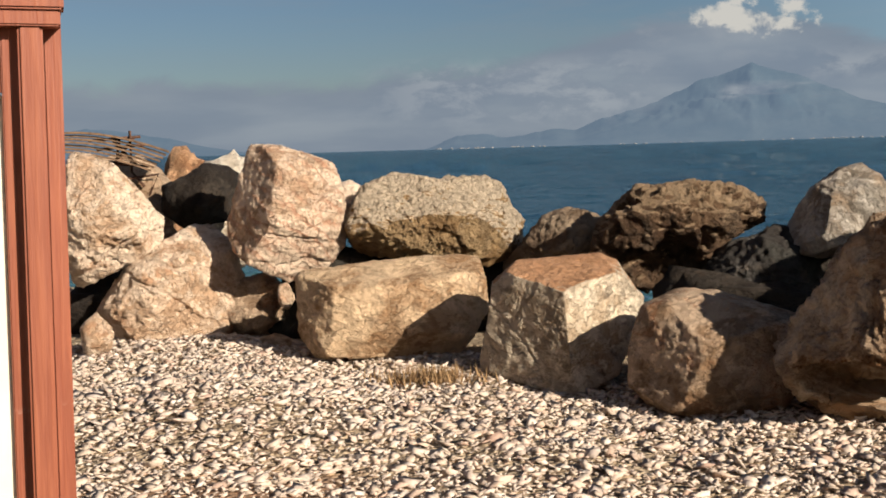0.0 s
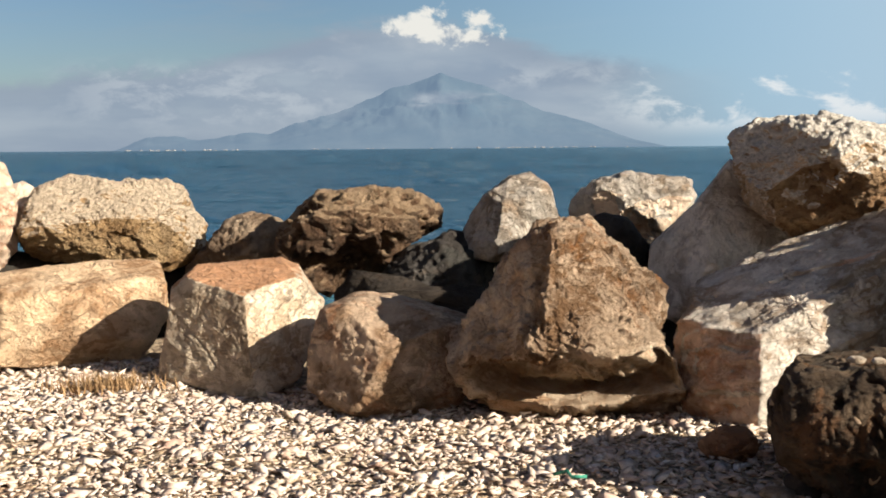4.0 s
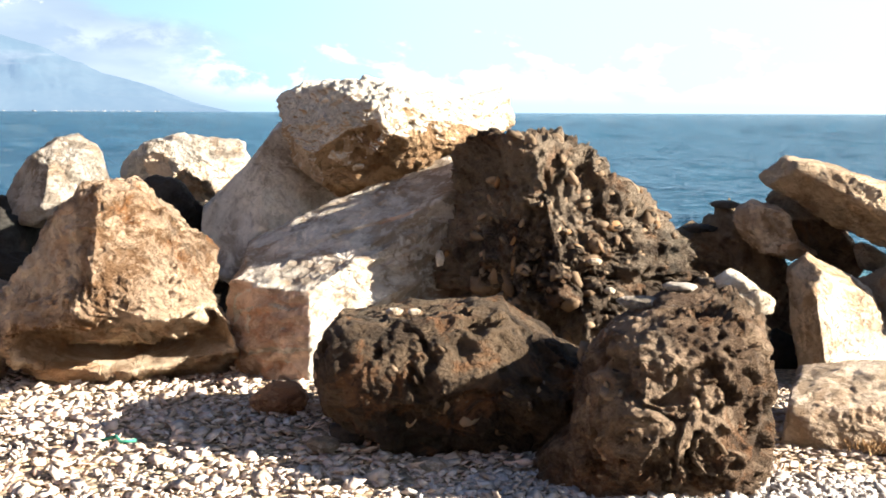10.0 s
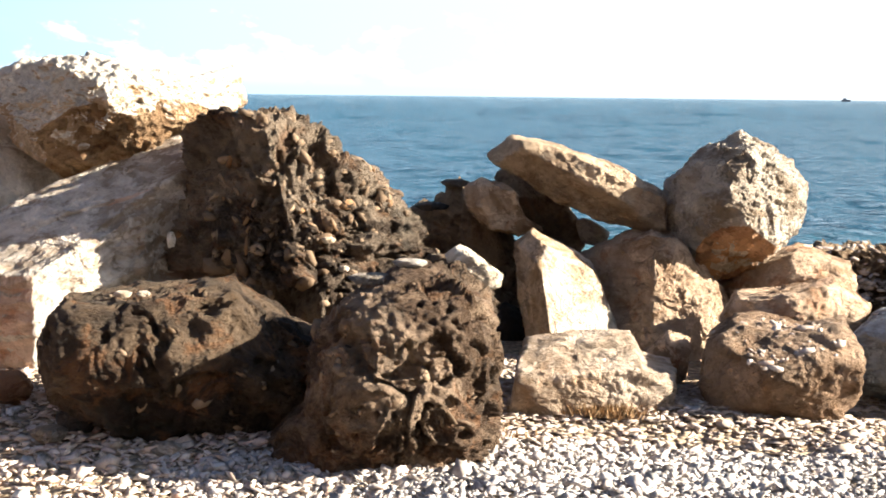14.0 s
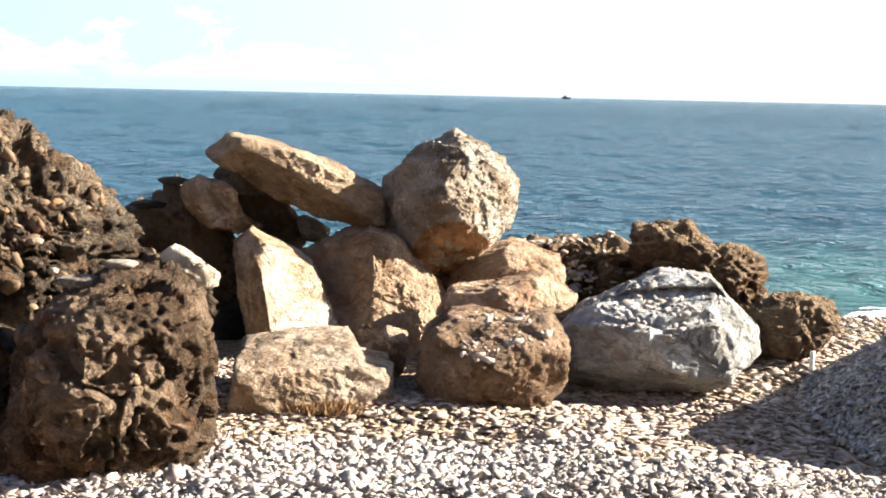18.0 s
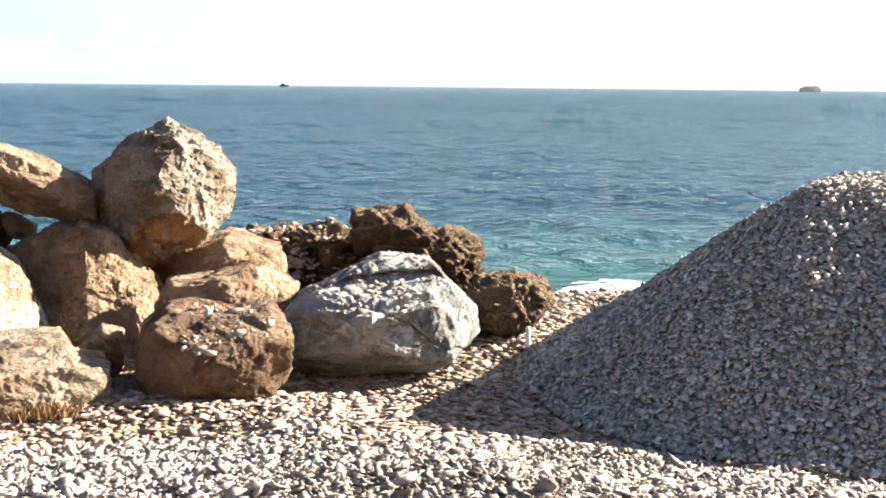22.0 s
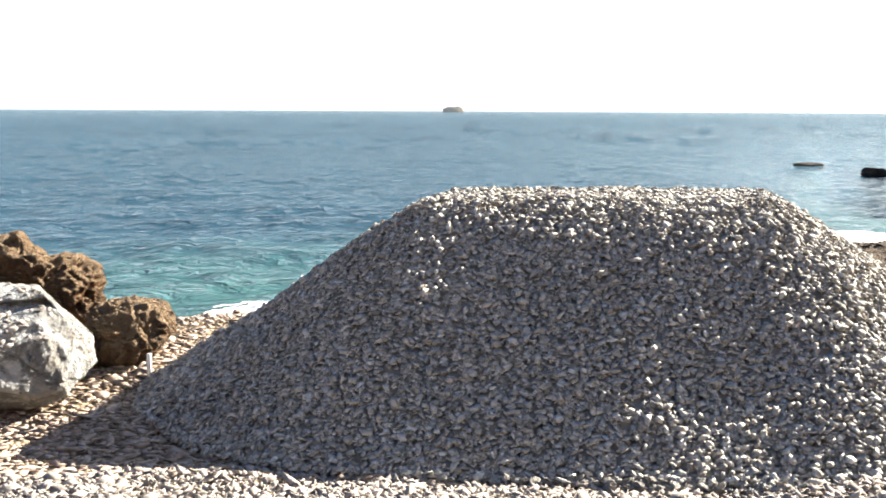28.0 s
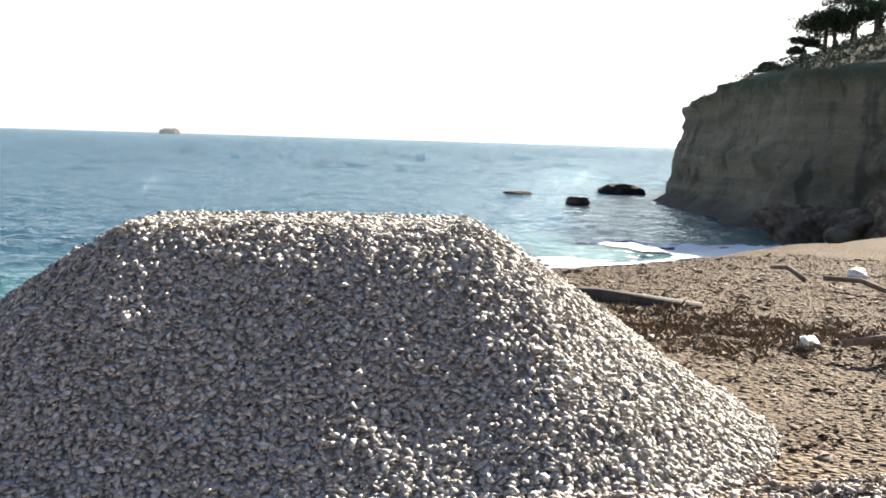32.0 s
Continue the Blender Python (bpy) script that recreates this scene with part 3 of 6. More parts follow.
PILE = (5.02, 6.10)
PILE_AZ = radians(39.5)
SEA = -1.1


def smooth01(q):
    q = np.clip(q, 0, 1)
    return q * q * (3 - 2 * q)


def beach_height(x, y):
    s = shoreline(x) - y
    z = SEA + 1.1 * smooth01(s / 6.5)
    z = np.where(s < 0, SEA + np.maximum(0.14 * s, -8.0), z)
    p = np.stack([x * 0.9, y * 0.9, 0 * x], 1)
    near = smooth01((45 - np.hypot(x, y)) / 30)
    z = z + 0.05 * near * fractal(p, 3, 5) * smooth01((s + 1) / 4)
    d, az = np.hypot(x, y), np.degrees(np.arctan2(x, y))
    # grey berm before the pile, and a low mound of shingle at the other end
    z = z + 0.10 * np.exp(-((d - 4.7) / 0.75) ** 2) * smooth01((az + 22) / 20) * smooth01((50 - az) / 12)
    z = z + 0.14 * np.exp(-((d - 8.3) / 1.1) ** 2 - ((az + 66) / 7) ** 2)
    # unseen bank added behind the camera; it blocks skylight to deepen the shade
    return z + 16.0 * smooth01((-y - 5.0) / 34.0) * (1 + 0.15 * fractal(p * 0.12, 3, 15))


def pile_height(x, y):
    dx, dy = x - PILE[0], y - PILE[1]
    u = dx * math.cos(PILE_AZ) - dy * math.sin(PILE_AZ)
    w = dx * math.sin(PILE_AZ) + dy * math.cos(PILE_AZ)
    p = np.stack([x, y, 0 * x], 1)
    out = np.hypot(np.maximum(np.abs(u + 0.09) - 0.94, 0), np.maximum(np.abs(w) - 0.42, 0) * np.where(w < 0, 0.89, 0.93))
    out = out + 0.04 * fractal(p * 1.1, 3, 9)
    h = 1.18 - 0.70 * np.sqrt(out ** 2 + 0.01) + 0.012 * fractal(p * 2.6, 3, 3)
    h = np.minimum(h, 1.14 + 0.025 * fractal(p * 1.7, 3, 4) - 0.02 * u)
    foot = 0.5 * (h + np.sqrt(h * h + 0.005))
    return foot - 0.02


# ---- ground and water ----
def make_ground():
    radii = np.concatenate([np.linspace(0.0, 24, 110), np.geomspace(24.6, 4700, 40)])
    turns = np.radians(np.concatenate([np.linspace(-90, 90, 240), np.linspace(94, 270, 45)]))
    rr, tt = np.meshgrid(radii, turns, indexing="ij")
    x, y = (rr * np.sin(tt)).ravel(), (rr * np.cos(tt)).ravel()
    z = beach_height(x, y)
    ob = new("ground", mesh_from("ground", np.stack([x, y, z], 1), grid_faces(len(radii), len(turns))[:, ::-1], beach))
    return tagged(ob, "tan gravel beach sloping down to the sea", "beach", kind="structure")


def swell(x, y):
    """Height of the water: wind waves, longer and higher far out, and a breaker near the shore."""
    r = np.hypot(x, y)
    off = y - shoreline(x)
    c, q = math.cos(0.13), math.sin(0.13)
    p = np.stack([(x * c + y * q) * 0.5, (y * c - x * q) * 0.95, 0 * x], 1)
    p[:, :2] += 0.35 * np.stack([value_noise(p * 0.6, 45), value_noise(p * 0.6 + 9, 46)], 1)
    z = 0.085 * value_noise(p * 0.42, 40) + 0.065 * value_noise(p, 41) + 0.038 * value_noise(p * 2.1, 42) + 0.018 * value_noise(p * 4.3, 43)
    z = z + smooth01((r - 45) / 110) * (0.26 * value_noise(p * 0.12, 48) + 0.18 * value_noise(p * 0.24, 49))
    gust = 0.75 + 0.45 * value_noise(p * 0.045, 47)
    z = SEA + (1.8 + 2.2 * smooth01(r / 260)) * z * smooth01((2600 - r) / 2200) * gust * (0.15 + 0.85 * smooth01(off / 5))
    crest = 2.6 + 0.5 * fractal(np.stack([x * 0.2, 0 * x, 0 * x], 1), 2, 8)
    return z + 0.16 * np.exp(-((off - crest) / 0.45) ** 2) * smooth01((x + 2) / 8) * smooth01((22 - x) / 8)


def make_sea():
    """Wind waves in relief; the rows lie closer together near the shore."""
    radii = np.concatenate([2.7 / np.tan(np.radians(np.linspace(13.5, 0.16, 330))), np.geomspace(1100, 4750, 14)])
    turns = np.radians(np.concatenate([np.linspace(-92, -64, 30), np.linspace(-63.7, 60, 520), np.linspace(61, 92, 32)]))
    rr, tt = np.meshgrid(radii, turns, indexing="ij")
    x, y = (rr * np.sin(tt)).ravel(), (rr * np.cos(tt)).ravel()
    ob = new("water", mesh_from("water", np.stack([x, y, swell(x, y)], 1), grid_faces(len(radii), len(turns))[:, ::-1], sea_water))
    return tagged(ob, "rippled blue sea turning turquoise near the beach", "sea", kind="structure")


def make_foam():
    """A ragged sheet of surf along the water's edge, broken into lace on its seaward side."""
    xs, ws = np.linspace(3, 33, 720), np.linspace(0, 1, 44)
    xx, ww = np.meshgrid(xs, ws, indexing="ij")
    x, w = xx.ravel(), ww.ravel()
    n1 = fractal(np.stack([x * 0.55, 0 * x, 0 * x + 3], 1), 4, 21)
    n2 = fractal(np.stack([x * 1.3, 0 * x, 0 * x + 9], 1), 4, 22)
    bay = smooth01((x - 12) / 5) * smooth01((32 - x) / 4)
    y = shoreline(x) - 0.45 + 0.35 * n1 + w * np.maximum(0.10, 0.6 + 0.5 * n2 + 3.6 * bay * (1 + 0.7 * n1))
    froth = 0.06 * np.maximum(0, fractal(np.stack([x * 3, y * 3, 0 * x], 1), 4, 31)) * np.sin(np.pi * w)
    z = np.maximum(beach_height(x, y), swell(x, y)) + 0.035 + froth
    lace = fractal(np.stack([x * 1.1 + y * 0.2, y * 2.0, 0 * x], 1), 5, 33, 0.6)
    f = grid_faces(len(xs), len(ws))[:, ::-1]
    solid = (lace + 0.95 - 1.2 * w)[f].mean(1) > 0
    ob = new("surf_foam", mesh_from("surf_foam", np.stack([x, y, z], 1), f[solid], foam_white))
    return tagged(ob, "white surf foam washing up on the shingle", "foam", kind="stuff")


ground = make_ground()
make_sea()
make_foam()


def ridge(name, label, category, az0, az1, dist, silhouette, mat, steps=260):
    """Distant land: a ridge with a sloping front, its skyline given as degrees above the horizon."""
    azs = np.linspace(az0, az1, steps)
    vs = np.linspace(0, 1, 26)
    aa, vv = np.meshgrid(azs, vs, indexing="ij")
    a, v = aa.ravel(), vv.ravel()
    top = np.maximum(silhouette(a), 0.0)
    r = dist - dist * 0.12 * (1 - v)
    h = np.tan(np.radians(top)) * dist * v ** 0.9
    p = np.stack([a * 0.9 + 1.1 * np.sin(4 * v + 0.5 * a), v * 4.0, 0 * a], 1)
    h = h * (1 + 0.13 * fractal(p, 5, 77, 0.6) * np.sin(np.pi * v))
    x, y = r * np.sin(np.radians(a)), r * np.cos(np.radians(a))
    ob = new(name, mesh_from(name, np.stack([x, y, SEA - 1 + h], 1), grid_faces(len(azs), len(vs)), mat))
    return tagged(ob, label, category, kind="structure")


def wobble(a, f, seed):
    return fractal(np.stack([a * f, 0 * a, 0 * a], 1), 4, seed)


def island_skyline(a):
    d = a + 41.0
    cone = 3.45 * np.maximum(0, 1 - np.abs(d + 0.1) / np.where(d < 0, 10.5, 10.2)) ** 1.15
    tail = 0.55 * smooth01((a + 56.0) / 2.5) * smooth01((-40 - a) / 8) * (1 + 0.35 * wobble(a, 0.6, 3))
    return np.maximum(cone + 0.10 * wobble(a, 0.9, 7) * np.minimum(1, cone), tail)


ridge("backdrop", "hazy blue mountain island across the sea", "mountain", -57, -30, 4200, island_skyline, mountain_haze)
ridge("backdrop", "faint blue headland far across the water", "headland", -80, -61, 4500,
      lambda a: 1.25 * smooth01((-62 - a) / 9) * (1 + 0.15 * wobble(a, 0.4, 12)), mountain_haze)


def cloud_build(k, s):
    v = k.n("ShaderNodeNewGeometry").outputs["Position"]
    xyz = k.put(k.n("ShaderNodeSeparateXYZ"), {0: v})
    az = k.math("MULTIPLY", k.math("ARCTAN2", xyz.outputs[0], xyz.outputs[1]), 57.2958)
    el = k.math("MULTIPLY", k.math("DIVIDE", xyz.outputs[2], 3500.0), 57.2958)
    flat = k.put(k.n("ShaderNodeCombineXYZ"), {0: az, 1: el, 2: 0.0}).outputs[0]
    puff = k.noise(k.stretch(flat, (0.45, 0.9, 1)), 1.0, 8, 0.62, 0.3)
    thread = k.noise(k.stretch(flat, (0.3, 1.9, 1)), 1.0, 7, 0.6, 0.3)
    west = k.math("MULTIPLY", k.ramp(az, -47.5, -43.6, 0.65, 0.0), k.math("MULTIPLY", k.ramp(el, 0.5, 2.0), k.ramp(puff, 0.36, 0.55)))
    east = k.math("MULTIPLY", k.ramp(k.math("ADD", az, k.math("MULTIPLY", k.math("SUBTRACT", puff, 0.5), 9.0)), -39.2, -37.6), k.ramp(el, 2.2, 3.2, 0.0, 0.7))
    belt = k.math("MULTIPLY", k.ramp(k.math("ABSOLUTE", k.math("SUBTRACT", el, 2.15)), 0.1, 0.55, 1.0, 0.0), k.ramp(k.math("ABSOLUTE", k.math("ADD", az, 40.3)), 1.2, 3.4, 1.0, 0.0))
    belt = k.math("MULTIPLY", belt, k.ramp(thread, 0.42, 0.62, 0.0, 0.75))
    haze = k.ramp(el, 0.0, 3.2, 0.09, 0.01)
    fill = k.math("MAXIMUM", k.math("MAXIMUM", west, east), k.math("MAXIMUM", belt, haze))
    ends = k.math("MULTIPLY", k.ramp(az, -60.0, -54.0), k.ramp(az, -34.5, -31.0, 1.0, 0.0))
    fill = k.math("MULTIPLY", k.math("MULTIPLY", fill, ends), k.ramp(k.math("ADD", el, k.math("MULTIPLY", puff, 1.6)), 4.0, 5.2, 1.0, 0.0))
    tone = k.mix(k.ramp(puff, 0.40, 0.66), rgb(.112, .137, .172), rgb(.21, .228, .246))
    glow = k.put(k.n("ShaderNodeEmission"), {0: tone, 1: 1.0})
    gap = k.n("ShaderNodeBsdfTransparent")
    both = k.put(k.n("ShaderNodeMixShader"), {0: fill, 1: gap.outputs[0], 2: glow.outputs[0]})
    for node in k.t.nodes:
        if node.bl_idname == "ShaderNodeOutputMaterial":
            k.t.links.new(both.outputs[0], node.inputs[0])


def make_cloud():
    """Cloud and haze hanging before the island's flanks, painted as a glowing sheet."""
    aa, vv = np.meshgrid(np.radians(np.linspace(-60, -31, 60)), np.linspace(0, 1, 8), indexing="ij")
    a, z = aa.ravel(), SEA + vv.ravel() * 340
    ob = new("backdrop", mesh_from("cloud", np.stack([3500 * np.sin(a), 3500 * np.cos(a), z], 1), grid_faces(60, 8), material("cloud_veil", cloud_build)))
    ob.visible_shadow = False
    tagged(ob, "pale cloud and haze drifting across the island", "cloud", kind="structure")


make_cloud()


def make_islet():
    v, f = ball(4)
    n = fractal(v * 2.0, 4, 5)
    top = np.sign(v[:, 2]) * np.abs(v[:, 2]) ** 0.75
    p = np.stack([v[:, 0] * 1.0, v[:, 1] * 0.6, top * 0.5], 1) * (1 + 0.12 * n)[:, None] * 17.5
    a = radians(30.85)
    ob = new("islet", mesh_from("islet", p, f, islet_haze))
    ob.location = (1950 * math.sin(a), 1950 * math.cos(a), SEA)
    return tagged(ob, "small flat-topped rocky islet on the horizon", "islet")


def make_ship():
    a = radians(7.65)
    ship = new("ship")
    ship.location = (1800 * math.sin(a), 1800 * math.cos(a), SEA)
    ship.rotation_euler = (0, 0, -a)
    bm = bmesh.new()
    for x, zl, zh in ((-6, 0, 2.6), (-4.5, 0, 1.9), (4, 0, 1.7), (6.5, 0.6, 2.6)):
        for yy in (-1.6, 1.6):
            bm.verts.new((x, yy, zl)), bm.verts.new((x, yy, zh))
    bmesh.ops.convex_hull(bm, input=bm.verts)
    part("hull", from_bm("hull", bm, hull), ship)
    bm = bmesh.new()
    bmesh.ops.create_cube(bm, size=1, matrix=Matrix.LocRotScale((-1.5, 0, 3.2), None, (4.2, 2.2, 3.0)))
    bmesh.ops.bevel(bm, geom=bm.edges[:], offset=0.3, segments=1)
    part("wheelhouse", from_bm("wheelhouse", bm, house_white), ship)
    bm = bmesh.new()
    bmesh.ops.create_cone(bm, segments=6, radius1=0.22, radius2=0.1, depth=5, matrix=Matrix.Translation((1.8, 0, 4.0)))
    part("mast", from_bm("mast", bm, hull), ship)
    tagged(ship, "small dark ship far out on the horizon", "ship")


make_islet()
make_ship()


def make_village():
    """White houses along the far island's shore."""
    rng = np.random.default_rng(3)
    v, f = [], []
    cube = np.array([(x, y, z) for x in (-1, 1) for y in (-1, 1) for z in (0, 1)], float)
    quads = np.array([(0, 1, 3, 2), (4, 6, 7, 5), (0, 4, 5, 1), (2, 3, 7, 6), (1, 5, 7, 3), (0, 2, 6, 4)])
    for i in range(64):
        a = radians(float(rng.choice([-53.5, -51.5, -45.8, -40.5, -37.5, -35]) + rng.normal(0, 0.9)))
        r = 3640.0
        s = np.array([rng.uniform(1.5, 5), rng.uniform(2, 4), rng.uniform(0.8, 3)])
        v.append(cube * s + (r * math.sin(a), r * math.cos(a), SEA))
        f.append(quads + 8 * i)
    ob = new("village", mesh_from("village", np.concatenate(v), np.concatenate(f), house_white, False))
    tagged(ob, "white houses strung along the distant shore", "village", kind="stuff")


make_village()


# ---- boulders ----
COUNT = [0]
FRONTED = {}


def fronted(level):
    """A ball whose points crowd towards its seaward-looking visitor, the side away from the sea."""
    if level not in FRONTED:
        v, f = ball(level)
        turn_ = np.arccos(np.clip(-v[:, 1], -1, 1))
        bent = turn_ - 0.5 * np.sin(turn_)
        ring = np.stack([v[:, 0], v[:, 2]], 1)
        ring /= np.maximum(np.linalg.norm(ring, axis=1), 1e-9)[:, None]
        FRONTED[level] = (np.stack([ring[:, 0] * np.sin(bent), -np.cos(bent), ring[:, 1] * np.sin(bent)], 1), f)
    return FRONTED[level]


def scarps(p, seed, steps=2.6):
    """Flaked relief: level sheets that end in short broken edges."""
    g = fractal(p, 3, seed, 0.55) * steps
    low = np.floor(g)
    return (low + smooth01((g - low - 0.40) / 0.20)) / steps


def boulder(label, at, az, profile, half, mat, rough, scale, level, facets=(), clasts=False, edge=0.6, cracks=0, beds=None, dent=None,
            steps=(), carves=(), side_mat=None, chip=1.0, name="boulder"):
    """A quarried rock: an outline in its own upright plane, rounded in depth, cut by broken faces and roughened.
    steps: (x, z, from, depth) ledges; carves: (x, z, wide, high, depth) hollows; side_mat: (material, x, z, towards,
    least) one side in a second material."""
    COUNT[0] += 1
    seed = COUNT[0] * 7
    v, f = fronted(level)
    prof = np.array(profile)
    ray = v * (np.ptp(prof[:, 0]) / 2, half, np.ptp(prof[:, 1]) / 2)
    ray /= np.linalg.norm(ray, axis=1)[:, None]
    a, b, c = ray[:, 0], ray[:, 2], -ray[:, 1]
    th = np.arctan2(b, a)
    ux, uz = np.cos(th), np.sin(th)
    reach = np.zeros(len(v))
    for i in range(len(prof)):
        p, q = prof[i], prof[(i + 1) % len(prof)]
        ex, ez = q - p
        den = ux * ez - uz * ex
        den = np.where(np.abs(den) < 1e-9, 1e-9, den)
        r = (p[0] * ez - p[1] * ex) / den
        s = (p[0] * uz - p[1] * ux) / den
        reach = np.maximum(reach, np.where((s >= -1e-6) & (s <= 1 + 1e-6) & (r > 0), r, 0))
    size = np.sqrt(np.ptp(prof[:, 0]) * np.ptp(prof[:, 1]))
    rng = np.random.default_rng(seed)
    cuts = [(np.array((nx, -nc, nz)), kk) for nx, nz, nc, kk in facets]
    given = any(q[3] < 0 for q in facets)
    for i in range(0 if given or clasts else 9):
        n = np.array((rng.normal(0, 0.75), -1.0, rng.normal(0.1, 0.75)))
        cuts.append((n, rng.uniform(0.72, 0.88)))
    for i in range(16 if given else 34):
        n = rng.normal(0, 1, 3) * (1, 0.8, 1)
        n[1] = -abs(n[1])
        side = abs(n[1]) / np.linalg.norm(n)
        cuts.append((n, rng.uniform(0.955, 0.995) - 0.10 * side * rng.uniform(0, 1)))
    p = 2 / edge
    r = ((np.sqrt(a * a + b * b) / np.maximum(reach, 1e-3)) ** p + (np.abs(c) / half) ** p) ** (-1 / p)
    sway = 1 + 0.012 * fractal(ray * 3.2 * scale / 3 + seed, 3, seed + 33)
    for n, kk in cuts:
        n = n / np.linalg.norm(n)
        d = ray @ n
        limit = kk * (r * d).max() if kk > 0 else -kk
        r = np.minimum(r, limit * sway / np.maximum(d, 1e-3))
    if dent:
        n = np.array((dent[0], -dent[2], dent[1])) / math.sqrt(dent[0] ** 2 + dent[1] ** 2 + dent[2] ** 2)
        deep = ray @ n + 0.10 * fractal(ray * 2.5, 3, seed + 50)
        r = r * (1 - dent[4] * smooth01((deep - dent[3]) / 0.10))
    pos = ray * r[:, None]
    face = smooth01((c - 0.03) / 0.40)
    wave = 0.045 * size * fractal(pos * 3.0 + seed, 3, seed + 71)
    for nx, nz, u0, deep in steps:
        pos[:, 1] += deep * face * smooth01((pos[:, 0] * nx + pos[:, 2] * nz + 0.5 * wave - u0) / 0.03)
    for x0, z0, wx, wz, deep in carves:
        e = np.sqrt(((pos[:, 0] - x0) / wx) ** 2 + ((pos[:, 2] - z0) / wz) ** 2) + wave * 3.0
        pos[:, 1] += deep * face * smooth01((1.12 - e) / 0.42)
    cross = np.cross(pos[f[:, 1]] - pos[f[:, 0]], pos[f[:, 2]] - pos[f[:, 0]])
    nrm = np.zeros_like(pos)
    for c in range(3):
        for a in range(3):
            nrm[:, a] += np.bincount(f[:, c], cross[:, a], len(pos))
    nrm /= np.maximum(np.linalg.norm(nrm, axis=1), 1e-9)[:, None]
    broad = nrm.copy()
    out = 0.5 * ray + 0.5 * nrm
    q = pos * scale + seed
    warp = q + 0.22 * np.stack([fractal(q * 1.4 + 3 * o, 2, seed + 60 + o) for o in range(3)], 1)
    bump = 0.16 * fractal(q, 3, seed, 0.5) + 0.14 * fractal(q * 4.1, 5, seed + 9, 0.62)
    bump += chip * (0.22 * chips(warp * 0.7, seed + 2) + 0.30 * chips(warp * 1.9 + 9, seed + 4) + 0.24 * chips(warp * 5.0 + 5, seed + 6))
    bump += chip * (0.55 * scarps(warp * 0.8 * (1, 1, 1.5), seed + 14, 2.2) + 0.40 * scarps(warp * 2.1 + 4, seed + 15, 2.4) + 0.16 * scarps(warp * 5.5 + 8, seed + 16, 2.0))
    where_pits = smooth01((fractal(q * 0.8 + 5, 2, seed + 81) - 0.0) / 0.3)
    bump -= 0.45 * where_pits * smooth01((0.34 - lumps(q * 3.1 + 2, seed + 82)) / 0.2)
    for i in range(cracks):
        n = rng.normal(0, 1, 3) * (0.6, 0.4, 1.0)
        n /= np.linalg.norm(n)
        gap = np.abs(pos @ n - rng.uniform(-0.3, 0.3) * size + 0.05 * size * fractal(pos * 2.5, 3, seed + 70 + i))
        bump -= 1.0 * np.exp(-(gap / (0.007 * size)) ** 2)
    if beds:
        n = np.array((beds[0], -beds[2], beds[1])) / math.sqrt(beds[0] ** 2 + beds[1] ** 2 + beds[2] ** 2)
        u = (pos @ n) * beds[3] + 0.35 * fractal(pos * 2.2, 3, seed + 40)
        step = u - np.floor(u)
        bump += beds[4] * (np.abs(step - 0.5) * 2 * rng.uniform(0.4, 1.0, 64)[np.floor(u).astype(int) % 64] - 0.3)
    if clasts:
        crag, amp = np.zeros(len(q)), 1.0
        for o in range(4):
            crag += amp * (1 - np.abs(value_noise(q * 1.25 * 2.1 ** o + 13 * o, seed + 20 + o))) ** 3
            amp *= 0.55
        bent = q + 0.5 * np.stack([fractal(q * 1.1 + 5 * o, 3, seed + 100 + o, 0.6) for o in range(3)], 1)
        knobs, amp = np.zeros(len(q)), 1.0
        for o in range(5):
            knobs += amp * (np.abs(value_noise(bent * (0.95, 0.95, 1.35) * 2.07 ** o + 9 * o, seed + 120 + o)) - 0.35)
            amp *= 0.5
        bump = 0.45 * bump + 0.12 * (crag - 0.75) + 1.5 * knobs + 0.35 * (0.5 - lumps(bent * 3.4 * (1.3, 1.3, 0.7), seed + 3)) + 0.2 * (0.5 - lumps(q * 8.0, seed + 5))
        bump -= 1.3 * smooth01((fractal(bent * 1.15 * (1, 1, 1.5) + 7, 4, seed + 8, 0.6) - 0.22) / 0.16)
    pos = pos + out * (bump * rough * size)[:, None]
    me = mesh_from(name, pos, f, mat)
    if side_mat:
        n = np.array((side_mat[1], -side_mat[3], side_mat[2])) / math.sqrt(side_mat[1] ** 2 + side_mat[2] ** 2 + side_mat[3] ** 2)
        me.materials.append(side_mat[0])
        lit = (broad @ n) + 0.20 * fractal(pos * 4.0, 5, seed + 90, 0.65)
        if len(side_mat) > 5:
            lit = np.where(pos[:, 0] * side_mat[5] + pos[:, 2] * side_mat[6] + wave > side_mat[7], 2.0, lit)
        me.polygons.foreach_set("material_index", (lit[f].mean(1) > side_mat[4]).astype(np.int32))
        me.update()
    ob = new(name, me)
    ob.matrix_world = pose(*at, 0, 0, -az)
    return tagged(ob, label, "boulder", "boulders of the breakwater")


stones = {}
boulder('pale cream boulder leaning above the shingle', (-11.20, 4.10, 1.07), -69.9, [(-0.29, 0.64), (0.09, 0.50), (0.29, 0.26), (0.50, -0.00), (0.45, -0.28), (-0.05, -0.51), (-0.29, -0.65), (-0.34, -0.19)],
        0.45, cream, 0.034, 3, 6, [(-0.5, 0.2, 0.8, 0.75), (0.5, 0.5, 0.7, 0.7)], cracks=2, edge=0.4)
